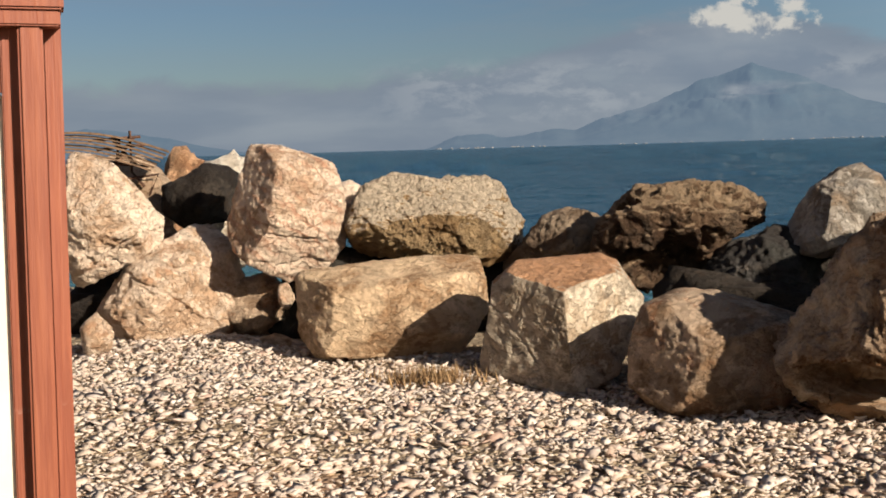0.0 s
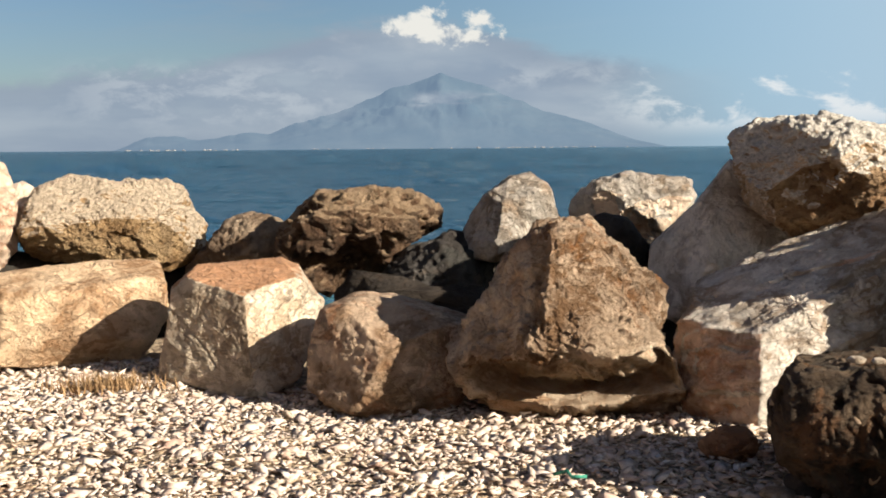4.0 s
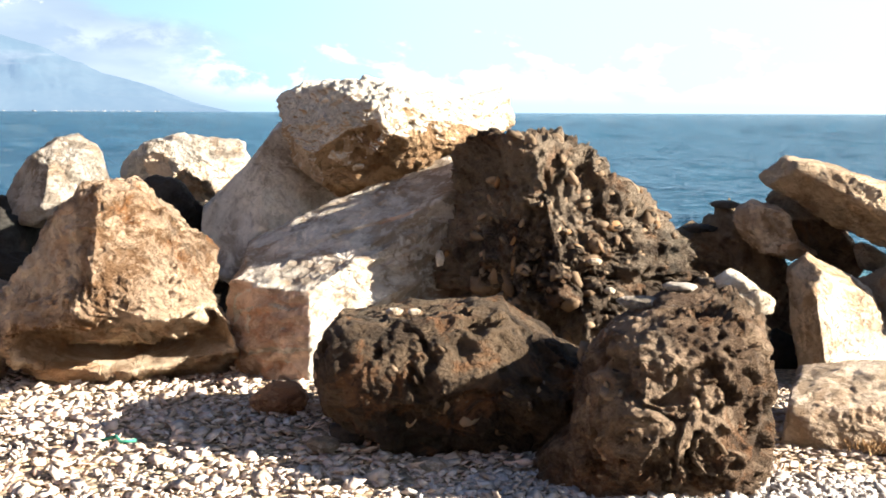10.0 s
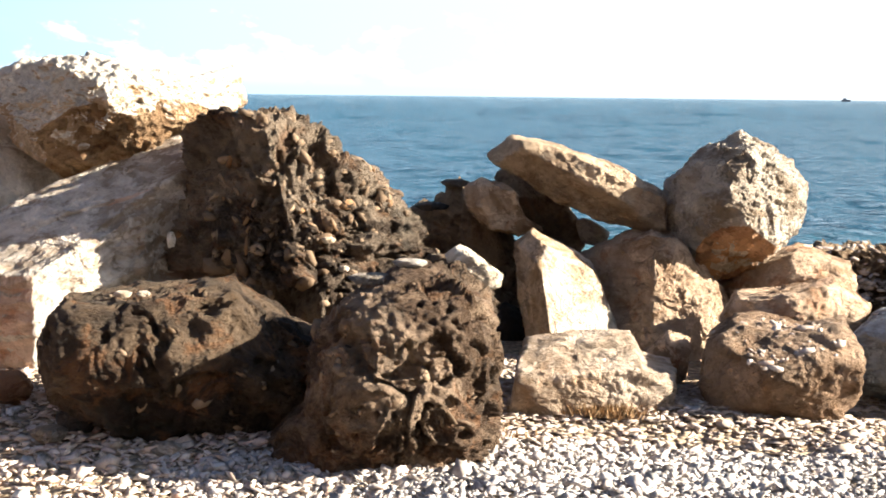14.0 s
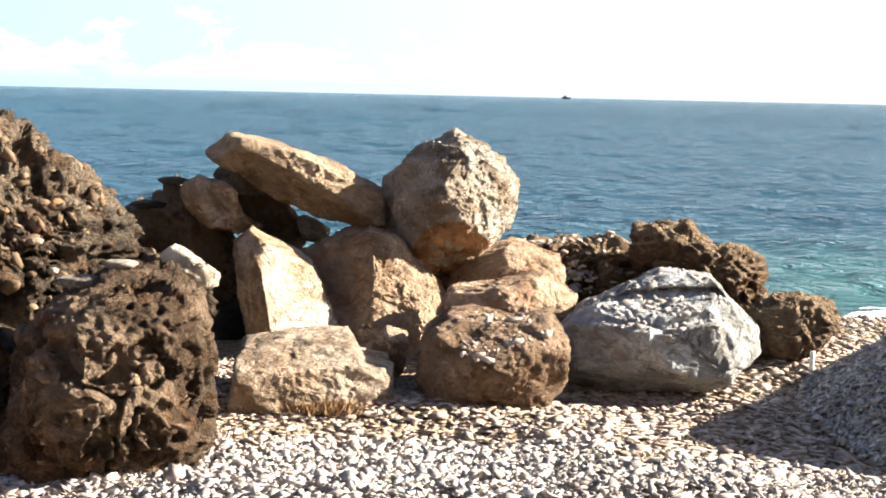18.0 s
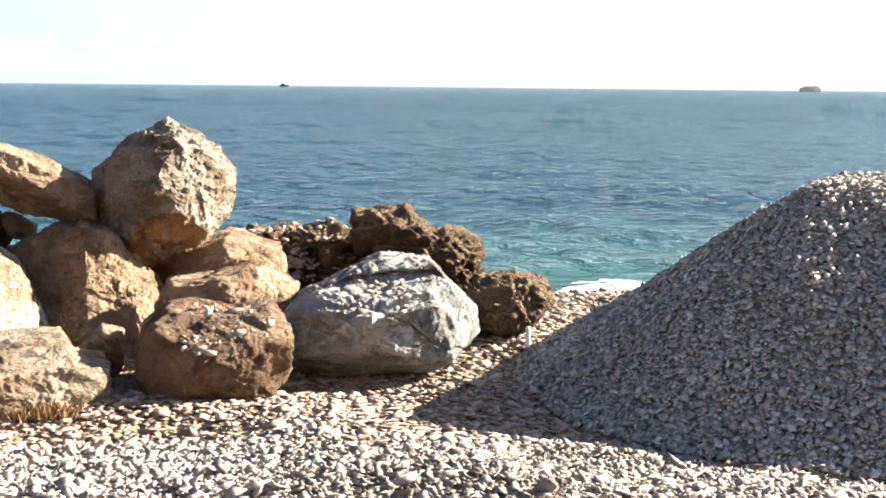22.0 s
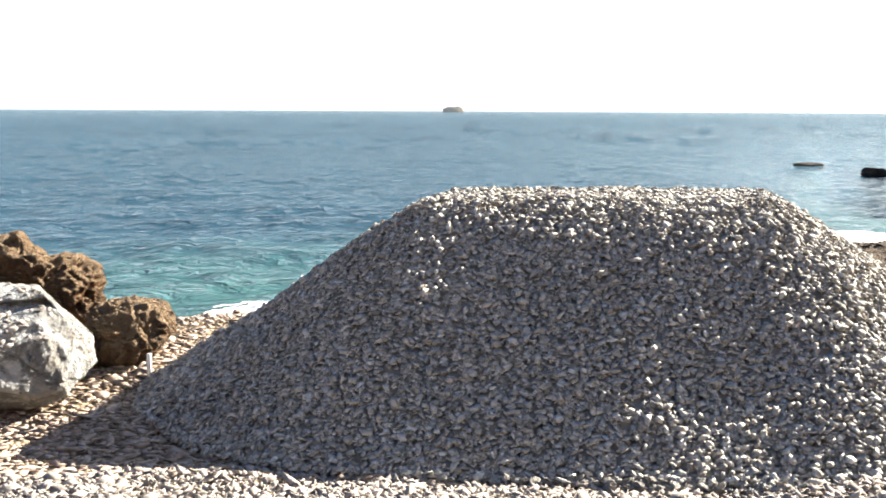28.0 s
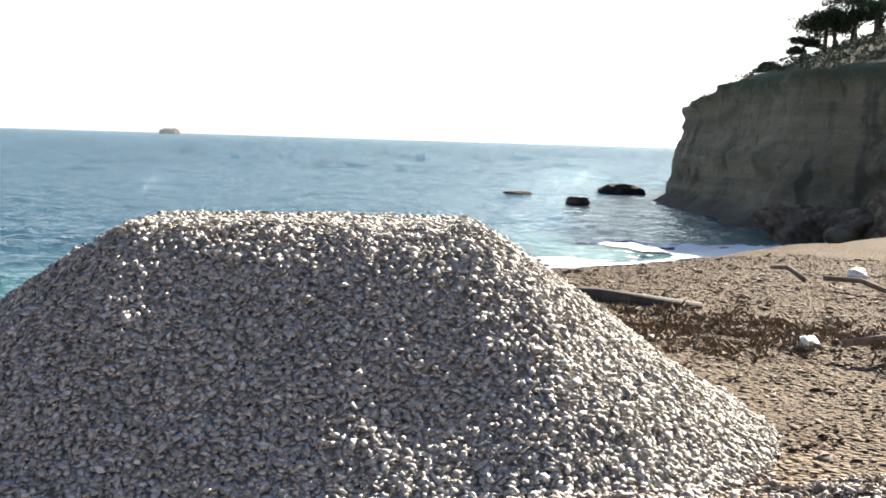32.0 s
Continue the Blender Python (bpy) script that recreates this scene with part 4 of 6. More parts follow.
boulder('large cream limestone boulder half sunk in the shingle', (-10.92, 4.59, 0.39), -67.1, [(-0.81, -0.42), (-0.66, -0.09), (-0.36, 0.28), (0.20, 0.61), (0.36, 0.65), (0.54, 0.43), (0.64, 0.12), (0.51, -0.24), (0.44, -0.45), (-0.30, -0.45)],
        0.50, cream, 0.030, 3, 6, [(-0.55, 0.55, 0.6, 0.72), (0.6, 0.1, 0.8, 0.75), (0.0, 0.5, 0.85, 0.74)], edge=0.38, cracks=2)
boulder('small cream rock at the foot of a larger boulder', (-10.45, 3.70, 0.15), -70.5, [(-0.12, 0.07), (0.01, 0.21), (0.14, 0.02), (0.12, -0.12), (-0.11, -0.17)],
        0.20, cream, 0.06, 5, 4, [])
boulder('upright cream boulder with pinkish curved veins', (-10.10, 5.33, 1.10), -61.9, [(-0.31, 0.60), (-0.02, 0.58), (0.43, 0.40), (0.52, 0.01), (0.49, -0.30), (0.34, -0.49), (-0.01, -0.61), (-0.50, -0.33), (-0.52, -0.06), (-0.39, 0.34)],
        0.50, stripe, 0.018, 3, 6, [(0.35, 0.05, 0.93, -0.42), (-0.8, 0.25, 0.55, -0.36), (0.15, -0.6, 0.75, -0.42), (0.3, 0.9, 0.3, 0.88)], edge=0.34, cracks=3, beds=(0.5, 0.8, 0.2, 5, 0.7))
boulder('rock in the gap between boulders, coloured dark for shade', (-11.78, 5.33, 1.21), -65.5, [(-0.42, 0.12), (0.10, 0.33), (0.38, 0.26), (0.35, -0.24), (-0.20, -0.30), (-0.43, -0.13)],
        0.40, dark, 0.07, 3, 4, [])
boulder('white sunlit rock behind the boulder wall', (-12.43, 5.82, 0.99), -64.8, [(-0.24, 0.53), (0.11, 0.66), (0.28, 0.57), (0.32, 0.11), (0.24, -0.60), (-0.35, -0.57)],
        0.35, white, 0.06, 4, 4, [])
boulder('orange-brown rock on the far shore', (-14.51, 6.32, 0.76), -66.4, [(-0.23, 0.96), (0.04, 1.09), (0.32, 0.95), (0.38, 0.41), (0.32, -0.96), (-0.45, -0.92)],
        0.40, orange, 0.08, 4, 4, [])
boulder('tan limestone rock in the boulder wall', (-13.83, 5.35, 1.09), -68.8, [(-0.46, 0.50), (-0.16, 0.58), (0.21, 0.59), (0.48, 0.38), (0.47, -0.58), (-0.45, -0.53)],
        0.35, tan, 0.08, 4, 4, [])
boulder('flat-topped cream boulder with a pitted brown front', (-9.33, 6.40, 1.00), -55.1, [(-0.80, -0.03), (-0.66, 0.31), (-0.41, 0.41), (0.03, 0.35), (0.43, 0.38), (0.61, 0.27), (0.68, 0.07), (0.84, -0.13), (0.76, -0.27), (0.36, -0.41), (-0.18, -0.34), (-0.67, -0.27), (-0.80, -0.15)],
        0.50, pitted, 0.036, 3, 7, [(0.0, -0.5, 0.86, 0.70), (-0.1, 0.8, 0.55, 0.76), (0.6, 0.3, 0.7, 0.80)], edge=0.42, dent=(0, -0.75, 0.66, 0.75, 0.12), side_mat=(pitface, 0.0, -0.45, 0.9, 0.72))
boulder('small cream rock in the boulder wall', (-10.27, 6.06, 1.10), -59.2, [(-0.16, 0.20), (0.02, 0.24), (0.17, 0.14), (0.11, -0.22), (-0.10, -0.27)],
        0.30, cream, 0.06, 4, 4, [])
boulder('long rounded tan boulder with pale flaking patches', (-8.65, 5.45, 0.38), -57.4, [(-0.77, 0.23), (-0.71, 0.29), (-0.22, 0.34), (0.31, 0.39), (0.71, 0.36), (0.74, 0.22), (0.75, -0.09), (0.51, -0.36), (0.02, -0.42), (-0.60, -0.34), (-0.76, -0.13)],
        0.50, loaf, 0.018, 3, 6, [(0.2, 0.35, 0.9, -0.46), (-0.75, 0.1, 0.65, -0.62), (0.0, 0.97, 0.25, -0.32), (0.1, -0.6, 0.8, -0.50)], edge=0.42)
boulder('tan shaded rock in the gap between boulders', (-10.49, 5.23, 0.24), -63.3, [(-0.31, -0.02), (-0.20, 0.29), (0.10, 0.32), (0.32, 0.00), (0.28, -0.26), (-0.22, -0.27)],
        0.30, tan, 0.08, 4, 4, [])
boulder('small cream rock in the boulder wall', (-10.03, 5.25, 0.38), -62.1, [(-0.07, 0.10), (0.03, 0.12), (0.08, -0.05), (0.01, -0.13), (-0.06, -0.07)],
        0.12, cream, 0.05, 5, 3, [])
boulder('tan limestone rock in the boulder wall', (-9.73, 4.98, 0.02), -62.7, [(-0.15, 0.06), (0.01, 0.09), (0.15, 0.04), (0.12, -0.08), (-0.11, -0.08)],
        0.15, tan, 0.06, 5, 3, [])
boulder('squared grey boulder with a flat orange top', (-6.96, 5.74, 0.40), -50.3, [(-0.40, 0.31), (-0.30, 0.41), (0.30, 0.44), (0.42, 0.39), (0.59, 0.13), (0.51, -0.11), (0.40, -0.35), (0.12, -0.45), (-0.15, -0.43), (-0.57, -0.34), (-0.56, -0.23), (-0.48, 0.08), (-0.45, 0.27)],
        0.50, block, 0.015, 3, 7, [(-0.6, 0.0, 0.8, -0.29), (0.62, 0.12, 0.78, -0.37), (0.0, 0.97, 0.26, -0.36)], edge=0.26, cracks=2, side_mat=(paleblock, 0.62, 0.12, 0.78, 0.86))
boulder('rock in the gap between boulders, coloured dark for shade', (-8.57, 7.13, 0.73), -50.1, [(-0.58, -0.23), (-0.14, 0.26), (0.10, 0.34), (0.36, 0.23), (0.43, -0.21), (-0.15, -0.24)],
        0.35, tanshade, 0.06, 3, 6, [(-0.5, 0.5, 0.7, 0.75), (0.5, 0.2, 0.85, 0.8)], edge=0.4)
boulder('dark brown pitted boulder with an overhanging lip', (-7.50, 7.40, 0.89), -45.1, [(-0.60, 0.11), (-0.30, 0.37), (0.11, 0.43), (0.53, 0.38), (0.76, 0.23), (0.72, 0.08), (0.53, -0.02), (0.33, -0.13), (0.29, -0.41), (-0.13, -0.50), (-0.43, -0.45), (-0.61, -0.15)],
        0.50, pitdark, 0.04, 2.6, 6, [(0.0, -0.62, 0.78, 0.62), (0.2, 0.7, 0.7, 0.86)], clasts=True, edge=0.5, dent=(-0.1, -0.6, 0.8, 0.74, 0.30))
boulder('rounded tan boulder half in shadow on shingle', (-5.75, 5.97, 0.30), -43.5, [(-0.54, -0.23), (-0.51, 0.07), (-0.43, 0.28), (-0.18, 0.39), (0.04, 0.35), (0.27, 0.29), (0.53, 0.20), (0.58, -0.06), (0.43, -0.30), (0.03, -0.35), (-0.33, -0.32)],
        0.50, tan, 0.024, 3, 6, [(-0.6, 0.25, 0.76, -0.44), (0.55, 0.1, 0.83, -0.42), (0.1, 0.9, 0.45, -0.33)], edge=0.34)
boulder('rock in the gap between boulders, coloured dark for shade', (-6.72, 7.58, 0.57), -41.2, [(-0.49, 0.04), (-0.27, 0.26), (0.09, 0.39), (0.33, 0.26), (0.44, -0.01), (0.35, -0.32), (-0.10, -0.32), (-0.41, -0.23)],
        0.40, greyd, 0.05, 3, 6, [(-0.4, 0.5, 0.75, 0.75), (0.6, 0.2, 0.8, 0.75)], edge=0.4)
boulder('pointed grey boulder on top of the wall', (-6.36, 8.02, 1.05), -38.0, [(-0.41, -0.15), (-0.20, 0.21), (-0.02, 0.33), (0.15, 0.38), (0.30, 0.25), (0.38, -0.03), (0.29, -0.19), (-0.12, -0.33), (-0.38, -0.28)],
        0.40, grey, 0.03, 3.5, 6, [(-0.75, 0.35, 0.55, -0.28), (0.5, 0.15, 0.85, -0.30), (0.1, 0.75, 0.65, -0.30)], edge=0.34)
boulder('broad pale grey boulder behind the wall', (-5.64, 8.64, 1.13), -32.6, [(-0.54, -0.01), (-0.39, 0.15), (-0.04, 0.27), (0.47, 0.22), (0.50, 0.08), (0.33, -0.15), (0.17, -0.32), (-0.17, -0.23), (-0.52, -0.14)],
        0.40, grey, 0.045, 3, 6, [(0.2, -0.6, 0.77, 0.66), (0.0, 0.7, 0.7, 0.75)], edge=0.40, dent=(0, -0.6, 0.8, 0.8, 0.25), side_mat=(cream, 0.3, -0.5, 0.8, 0.75))
boulder('rock in the gap between boulders, coloured dark for shade', (-5.24, 7.84, 0.83), -33.1, [(-0.34, 0.13), (-0.14, 0.31), (0.06, 0.25), (0.22, 0.05), (0.31, -0.28), (-0.02, -0.28)],
        0.35, dark, 0.06, 3, 4, [])
boulder('large rusty brown angular boulder with broken facets', (-4.52, 6.22, 0.48), -35.3, [(-0.76, -0.07), (-0.50, 0.21), (-0.36, 0.48), (-0.16, 0.68), (0.11, 0.70), (0.33, 0.51), (0.54, 0.28), (0.52, 0.01), (0.69, -0.26), (0.65, -0.48), (0.30, -0.54), (-0.20, -0.53), (-0.44, -0.49), (-0.65, -0.31)],
        0.65, rust, 0.036, 2.8, 7, [(0.34, 0.42, 0.84, -0.52), (-0.78, 0.35, 0.52, -0.44), (-0.12, -0.74, 0.66, -0.34), (0.12, -0.86, 0.50, -0.36), (0.80, 0.35, 0.5, -0.54)], edge=0.32, chip=1.2,
        steps=[(0.10, -0.99, 0.04, 0.40)], carves=[(0.05, -0.36, 0.5, 0.15, 0.12)], side_mat=(smoothtan, -0.9, 0.1, 0.3, 0.86, 0.16, -1.0, 0.06))
boulder('smooth grey boulder leaning behind others', (-4.48, 7.90, 0.93), -29.4, [(-0.48, -0.04), (-0.16, 0.28), (0.09, 0.60), (0.39, 0.28), (0.55, 0.00), (0.39, -0.16), (-0.00, -0.32), (-0.16, -0.56), (-0.40, -0.48)],
        0.45, slabgrey, 0.018, 3, 6, [(-0.75, 0.25, 0.6, -0.30), (0.45, 0.3, 0.85, -0.34)], edge=0.34, beds=(0.8, 0.5, 0.1, 4, 0.2), chip=0.7)
boulder('huge white-topped boulder with a rough brown underside', (-3.60, 7.90, 1.47), -24.2, [(-0.71, 0.24), (-0.40, 0.33), (-0.06, 0.32), (0.28, 0.26), (0.59, 0.22), (0.82, 0.28), (0.90, 0.01), (0.59, -0.12), (0.29, -0.27), (-0.05, -0.39), (-0.32, -0.43), (-0.62, -0.17), (-0.74, 0.02)],
        0.60, whitetop, 0.042, 3, 7, [(0.2, -0.62, 0.76, 0.70), (-0.35, 0.42, 0.84, 0.74), (0.45, 0.5, 0.74, 0.74)], edge=0.40, side_mat=(brownpit, 0.25, -0.7, 0.66, 0.70))
stones['slab'] = boulder('big layered grey slab with a stepped broken end', (-3.40, 7.22, 0.615), -24.9, [(-0.77, 0.14), (-0.47, 0.29), (-0.05, 0.48), (0.49, 0.7), (0.82, 0.62), (0.84, -0.22), (-0.05, -0.37), (-0.29, -0.71), (-0.64, -0.74), (-0.81, -0.66), (-0.79, -0.45), (-0.88, -0.27), (-0.84, -0.06), (-0.76, 0.01)],
        0.65, slab, 0.016, 2.6, 7, [(-0.55, 0.0, 0.83, -0.62), (0.55, -0.02, 0.83, -0.26), (-0.30, 0.88, 0.38, -0.27)], edge=0.26, beds=(-0.34, 0.94, 0.1, 9, 1.1), steps=[(-0.34, 0.94, 0.13, 0.09), (-0.34, 0.94, 0.21, 0.04), (-0.34, 0.94, 0.02, 0.035), (-0.34, 0.94, -0.10, 0.02), (-0.34, 0.94, -0.22, -0.05), (-0.34, 0.94, -0.48, -0.04)], chip=0.9, side_mat=(pinkslab, -0.75, 0.0, 0.66, 0.80))
stones['tall'] = boulder('tall dark brown conglomerate rock full of embedded stones', (-2.25, 7.54, 0.77), -16.1, [(-0.68, 0.56), (-0.55, 0.68), (-0.28, 0.70), (-0.01, 0.70), (0.17, 0.62), (0.27, 0.45), (0.47, 0.33), (0.61, 0.18), (0.82, -0.06), (0.85, -0.29), (0.72, -0.53), (0.29, -0.61), (-0.22, -0.56), (-0.60, -0.44), (-0.82, -0.23), (-0.62, 0.26)],
        0.60, conglo, 0.048, 3.2, 7, [(0.5, 0.35, 0.8, -0.46), (-0.62, 0.05, 0.78, -0.46)], True, beds=(-0.5, 0.8, 0.2, 5, 0.15))
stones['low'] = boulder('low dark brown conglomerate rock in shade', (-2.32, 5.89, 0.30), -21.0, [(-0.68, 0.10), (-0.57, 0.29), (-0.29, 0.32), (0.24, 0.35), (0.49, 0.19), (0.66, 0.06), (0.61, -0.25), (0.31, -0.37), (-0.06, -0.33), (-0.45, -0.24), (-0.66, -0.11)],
        0.60, conglo_shade, 0.034, 2.6, 7, [(0.0, 0.75, 0.66, 0.86), (-0.3, -0.3, 0.9, 0.85)], True, edge=0.45, beds=(-0.15, 0.95, 0.2, 4, 0.5))
stones['hollow'] = boulder('brown conglomerate rock with deep hollows on the shingle', (-1.20, 5.68, 0.31), -11.7, [(-0.40, 0.16), (-0.23, 0.34), (-0.00, 0.45), (0.25, 0.48), (0.41, 0.37), (0.44, 0.19), (0.42, -0.07), (0.40, -0.32), (0.24, -0.39), (-0.12, -0.39), (-0.59, -0.36), (-0.61, -0.27), (-0.41, -0.08)],
        0.65, conglo2, 0.042, 3.0, 7, [(0.3, 0.75, 0.6, 0.84), (0.75, 0.0, 0.65, 0.82), (-0.6, 0.1, 0.8, 0.82)], True, edge=0.38, beds=(0.1, 0.95, 0.25, 5, 0.4))
boulder('small orange stone lying on the shingle', (-3.33, 5.97, 0.07), -28.9, [(-0.18, -0.02), (-0.06, 0.09), (0.09, 0.09), (0.16, -0.00), (0.09, -0.09), (-0.12, -0.07)],
        0.14, orange, 0.05, 6, 4, [])
boulder('small dark grey flat stone on shingle', (-2.72, 5.54, 0.05), -26.4, [(-0.11, 0.02), (0.01, 0.07), (0.10, 0.02), (0.07, -0.06), (-0.05, -0.06)],
        0.12, greyd, 0.04, 6, 3, [])
boulder('small white stone wedged on the brown rock', (-1.06, 6.98, 0.64), -8.4, [(-0.18, 0.06), (-0.08, 0.13), (0.16, -0.04), (0.14, -0.12), (0.01, -0.10)],
        0.14, white, 0.05, 6, 4, [], edge=0.40)
boulder('brown conglomerate rock with embedded stones', (-1.25, 7.46, 0.46), -9.3, [(-0.28, 0.03), (-0.15, 0.18), (0.05, 0.19), (0.22, 0.08), (0.26, -0.16), (-0.14, -0.17)],
        0.30, conglo, 0.1, 4, 5, [], True)
stones['rear'] = boulder('weathered limestone boulder in the breakwater', (-1.30, 8.87, 0.32), -8.1, [(-0.56, 0.42), (-0.15, 0.61), (0.03, 0.48), (0.23, 0.29), (0.38, -0.11), (0.29, -0.67), (0.06, -0.84), (-0.03, -0.28), (-0.40, 0.16)],
        0.40, browncap, 0.09, 3.5, 5, [])
boulder('small grey rock between boulders', (-1.53, 9.24, 0.86), -9.3, [(-0.12, -0.01), (0.04, 0.04), (0.11, -0.00), (-0.04, -0.04)],
        0.10, grey, 0.05, 6, 3, [])
boulder('tan limestone rock in the boulder wall', (-1.12, 8.49, 0.83), -7.3, [(-0.24, 0.11), (-0.10, 0.20), (0.09, 0.13), (0.19, -0.07), (0.31, -0.15), (0.13, -0.18), (-0.10, -0.11), (-0.21, 0.01)],
        0.30, tan, 0.07, 4, 5, [])
boulder('long flat tan slab leaning across other rocks', (-0.57, 8.64, 1.01), -3.5, [(-0.68, 0.16), (-0.49, 0.30), (-0.22, 0.26), (0.26, 0.10), (0.56, -0.08), (0.55, -0.28), (0.42, -0.31), (0.08, -0.23), (-0.18, -0.12), (-0.48, 0.05)],
        0.40, flat_stone, 0.028, 3, 6, [(0.42, 0.85, 0.3, -0.22), (-0.35, -0.65, 0.65, -0.18), (0.1, 0.3, 0.95, -0.30), (-0.8, 0.3, 0.5, 0.86)], edge=0.30)
boulder('weathered limestone boulder in the breakwater', (-0.89, 9.02, 0.76), -5.4, [(-0.42, 0.27), (-0.29, 0.34), (-0.15, 0.28), (0.19, 0.05), (0.35, -0.15), (0.24, -0.35), (0.00, -0.24), (-0.20, 0.04)],
        0.35, browncap, 0.05, 3, 4, [])
boulder('small grey rock between boulders', (-0.53, 8.94, 0.64), -3.1, [(-0.12, 0.08), (-0.05, 0.12), (0.14, 0.00), (0.09, -0.10), (-0.08, -0.08)],
        0.12, grey, 0.05, 5, 3, [])
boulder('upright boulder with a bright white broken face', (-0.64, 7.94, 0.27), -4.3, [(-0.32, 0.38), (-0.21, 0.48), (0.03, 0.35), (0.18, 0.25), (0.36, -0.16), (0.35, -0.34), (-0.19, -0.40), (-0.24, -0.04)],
        0.45, tanface, 0.030, 3, 6, [(-0.8, 0.0, 0.6, -0.30), (0.68, 0.28, 0.68, -0.20)], edge=0.30, side_mat=(whiteface, 0.68, 0.28, 0.68, 0.72))
boulder('rock in the gap between boulders, coloured dark for shade', (-1.00, 8.30, -0.06), -6.7, [(-0.15, 0.10), (-0.06, 0.29), (0.10, 0.22), (0.15, -0.23), (-0.09, -0.27)],
        0.30, dark, 0.07, 4, 4, [])
boulder('tan rough boulder leaning in the wall', (-0.06, 8.36, 0.30), -0.0, [(-0.53, 0.24), (-0.27, 0.36), (-0.02, 0.45), (0.13, 0.38), (0.46, -0.01), (0.39, -0.30), (0.31, -0.42), (-0.06, -0.40), (-0.24, -0.34), (-0.40, 0.03)],
        0.50, tan, 0.038, 3, 7, [(0.5, 0.22, 0.84, -0.33), (-0.6, 0.2, 0.77, -0.33), (0.8, 0.3, 0.5, 0.8)], edge=0.34)
boulder('low pale block with a rough stuccoed face', (-0.37, 6.57, 0.14), -2.8, [(-0.42, -0.17), (-0.38, 0.14), (-0.14, 0.18), (0.18, 0.20), (0.25, 0.08), (0.41, 0.05), (0.40, -0.14), (-0.07, -0.20)],
        0.40, stucco, 0.020, 6, 6, [(0.28, 0.10, 0.95, -0.28), (0.0, 0.97, 0.25, -0.16), (0.75, 0.1, 0.6, -0.40)], edge=0.14, chip=1.3)
boulder('tan limestone rock in the boulder wall', (0.01, 7.20, 0.13), 0.5, [(-0.16, 0.00), (-0.00, 0.16), (0.13, 0.12), (0.11, -0.11), (-0.08, -0.15)],
        0.20, tan, 0.06, 5, 4, [])
boulder('large round grey boulder balanced on top of the rocks', (0.41, 8.75, 0.88), 2.5, [(-0.44, 0.13), (-0.26, 0.35), (0.03, 0.49), (0.28, 0.37), (0.38, 0.30), (0.46, 0.10), (0.40, -0.17), (0.13, -0.44), (-0.10, -0.53), (-0.26, -0.37), (-0.42, -0.17)],
        0.62, round_stone, 0.042, 3, 7, [(0.62, 0.3, 0.72, -0.47), (-0.65, 0.2, 0.73, -0.49), (0.15, -0.75, 0.64, -0.46), (0.9, -0.1, 0.4, -0.45), (-0.2, 0.8, 0.55, -0.49)], edge=0.80, chip=1.05, side_mat=(orange, 0.15, -0.9, 0.35, 0.88))
boulder('tan rock with a notched nose', (0.74, 7.73, 0.31), 5.3, [(-0.45, -0.05), (-0.36, 0.11), (0.02, 0.17), (0.22, 0.21), (0.44, 0.05), (0.35, -0.06), (0.19, -0.18), (-0.19, -0.19)],
        0.40, tan, 0.045, 3.5, 6, [(0.0, 0.6, 0.8, 0.8)], edge=0.45)
stones['crusted'] = boulder('rounded brown boulder with a crusted top', (0.58, 6.81, 0.19), 4.6, [(-0.40, -0.08), (-0.36, 0.14), (-0.24, 0.23), (0.09, 0.21), (0.30, 0.25), (0.39, 0.12), (0.38, -0.07), (0.26, -0.24), (-0.15, -0.23), (-0.36, -0.18)],
        0.45, loaf2, 0.045, 3.5, 6, [(0.45, 0.1, 0.88, -0.40), (-0.55, 0.2, 0.8, -0.40), (0.0, 0.9, 0.4, -0.24), (0.0, -0.7, 0.7, -0.36)], edge=0.42)
boulder('tan limestone rock in the boulder wall', (0.80, 8.73, 0.35), 5.1, [(-0.54, -0.04), (-0.19, 0.17), (0.04, 0.25), (0.39, 0.14), (0.42, -0.07), (0.32, -0.19), (-0.27, -0.19)],
        0.50, tan, 0.04, 3, 6, [(0.0, 0.7, 0.7, 0.7), (0.5, -0.1, 0.85, 0.8)], edge=0.4)
boulder('small white stone among the rocks', (0.90, 9.02, 0.55), 5.6, [(-0.11, 0.00), (0.02, 0.05), (0.11, 0.01), (0.05, -0.03), (-0.07, -0.04)],
        0.14, white, 0.05, 6, 3, [])
stones['marble'] = boulder('bluish grey marble boulder with cracks and pebbles on top', (1.56, 7.26, 0.27), 12.1, [(-0.57, -0.02), (-0.46, 0.10), (-0.20, 0.22), (0.00, 0.32), (0.30, 0.31), (0.44, 0.14), (0.58, 0.02), (0.57, -0.14), (0.34, -0.26), (-0.25, -0.33), (-0.48, -0.28), (-0.56, -0.14)],
        0.60, bluish, 0.016, 3.2, 7, [(-0.12, 0.96, 0.25, -0.25), (-0.1, -0.80, 0.58, -0.38), (0.30, 0.12, 0.94, -0.48), (0.93, 0.2, 0.3, -0.52), (-0.45, 0.05, 0.88, -0.47)], edge=0.44, cracks=3, beds=(-0.12, 0.97, 0.15, 5.0, 0.9), steps=[(-0.06, 0.99, 0.09, 0.09), (-0.06, 0.99, 0.16, 0.08), (0.95, 0.3, 0.34, 0.05), (0.98, -0.1, -0.03, 0.03), (0.3, 0.95, -0.10, -0.03)], chip=1.3)
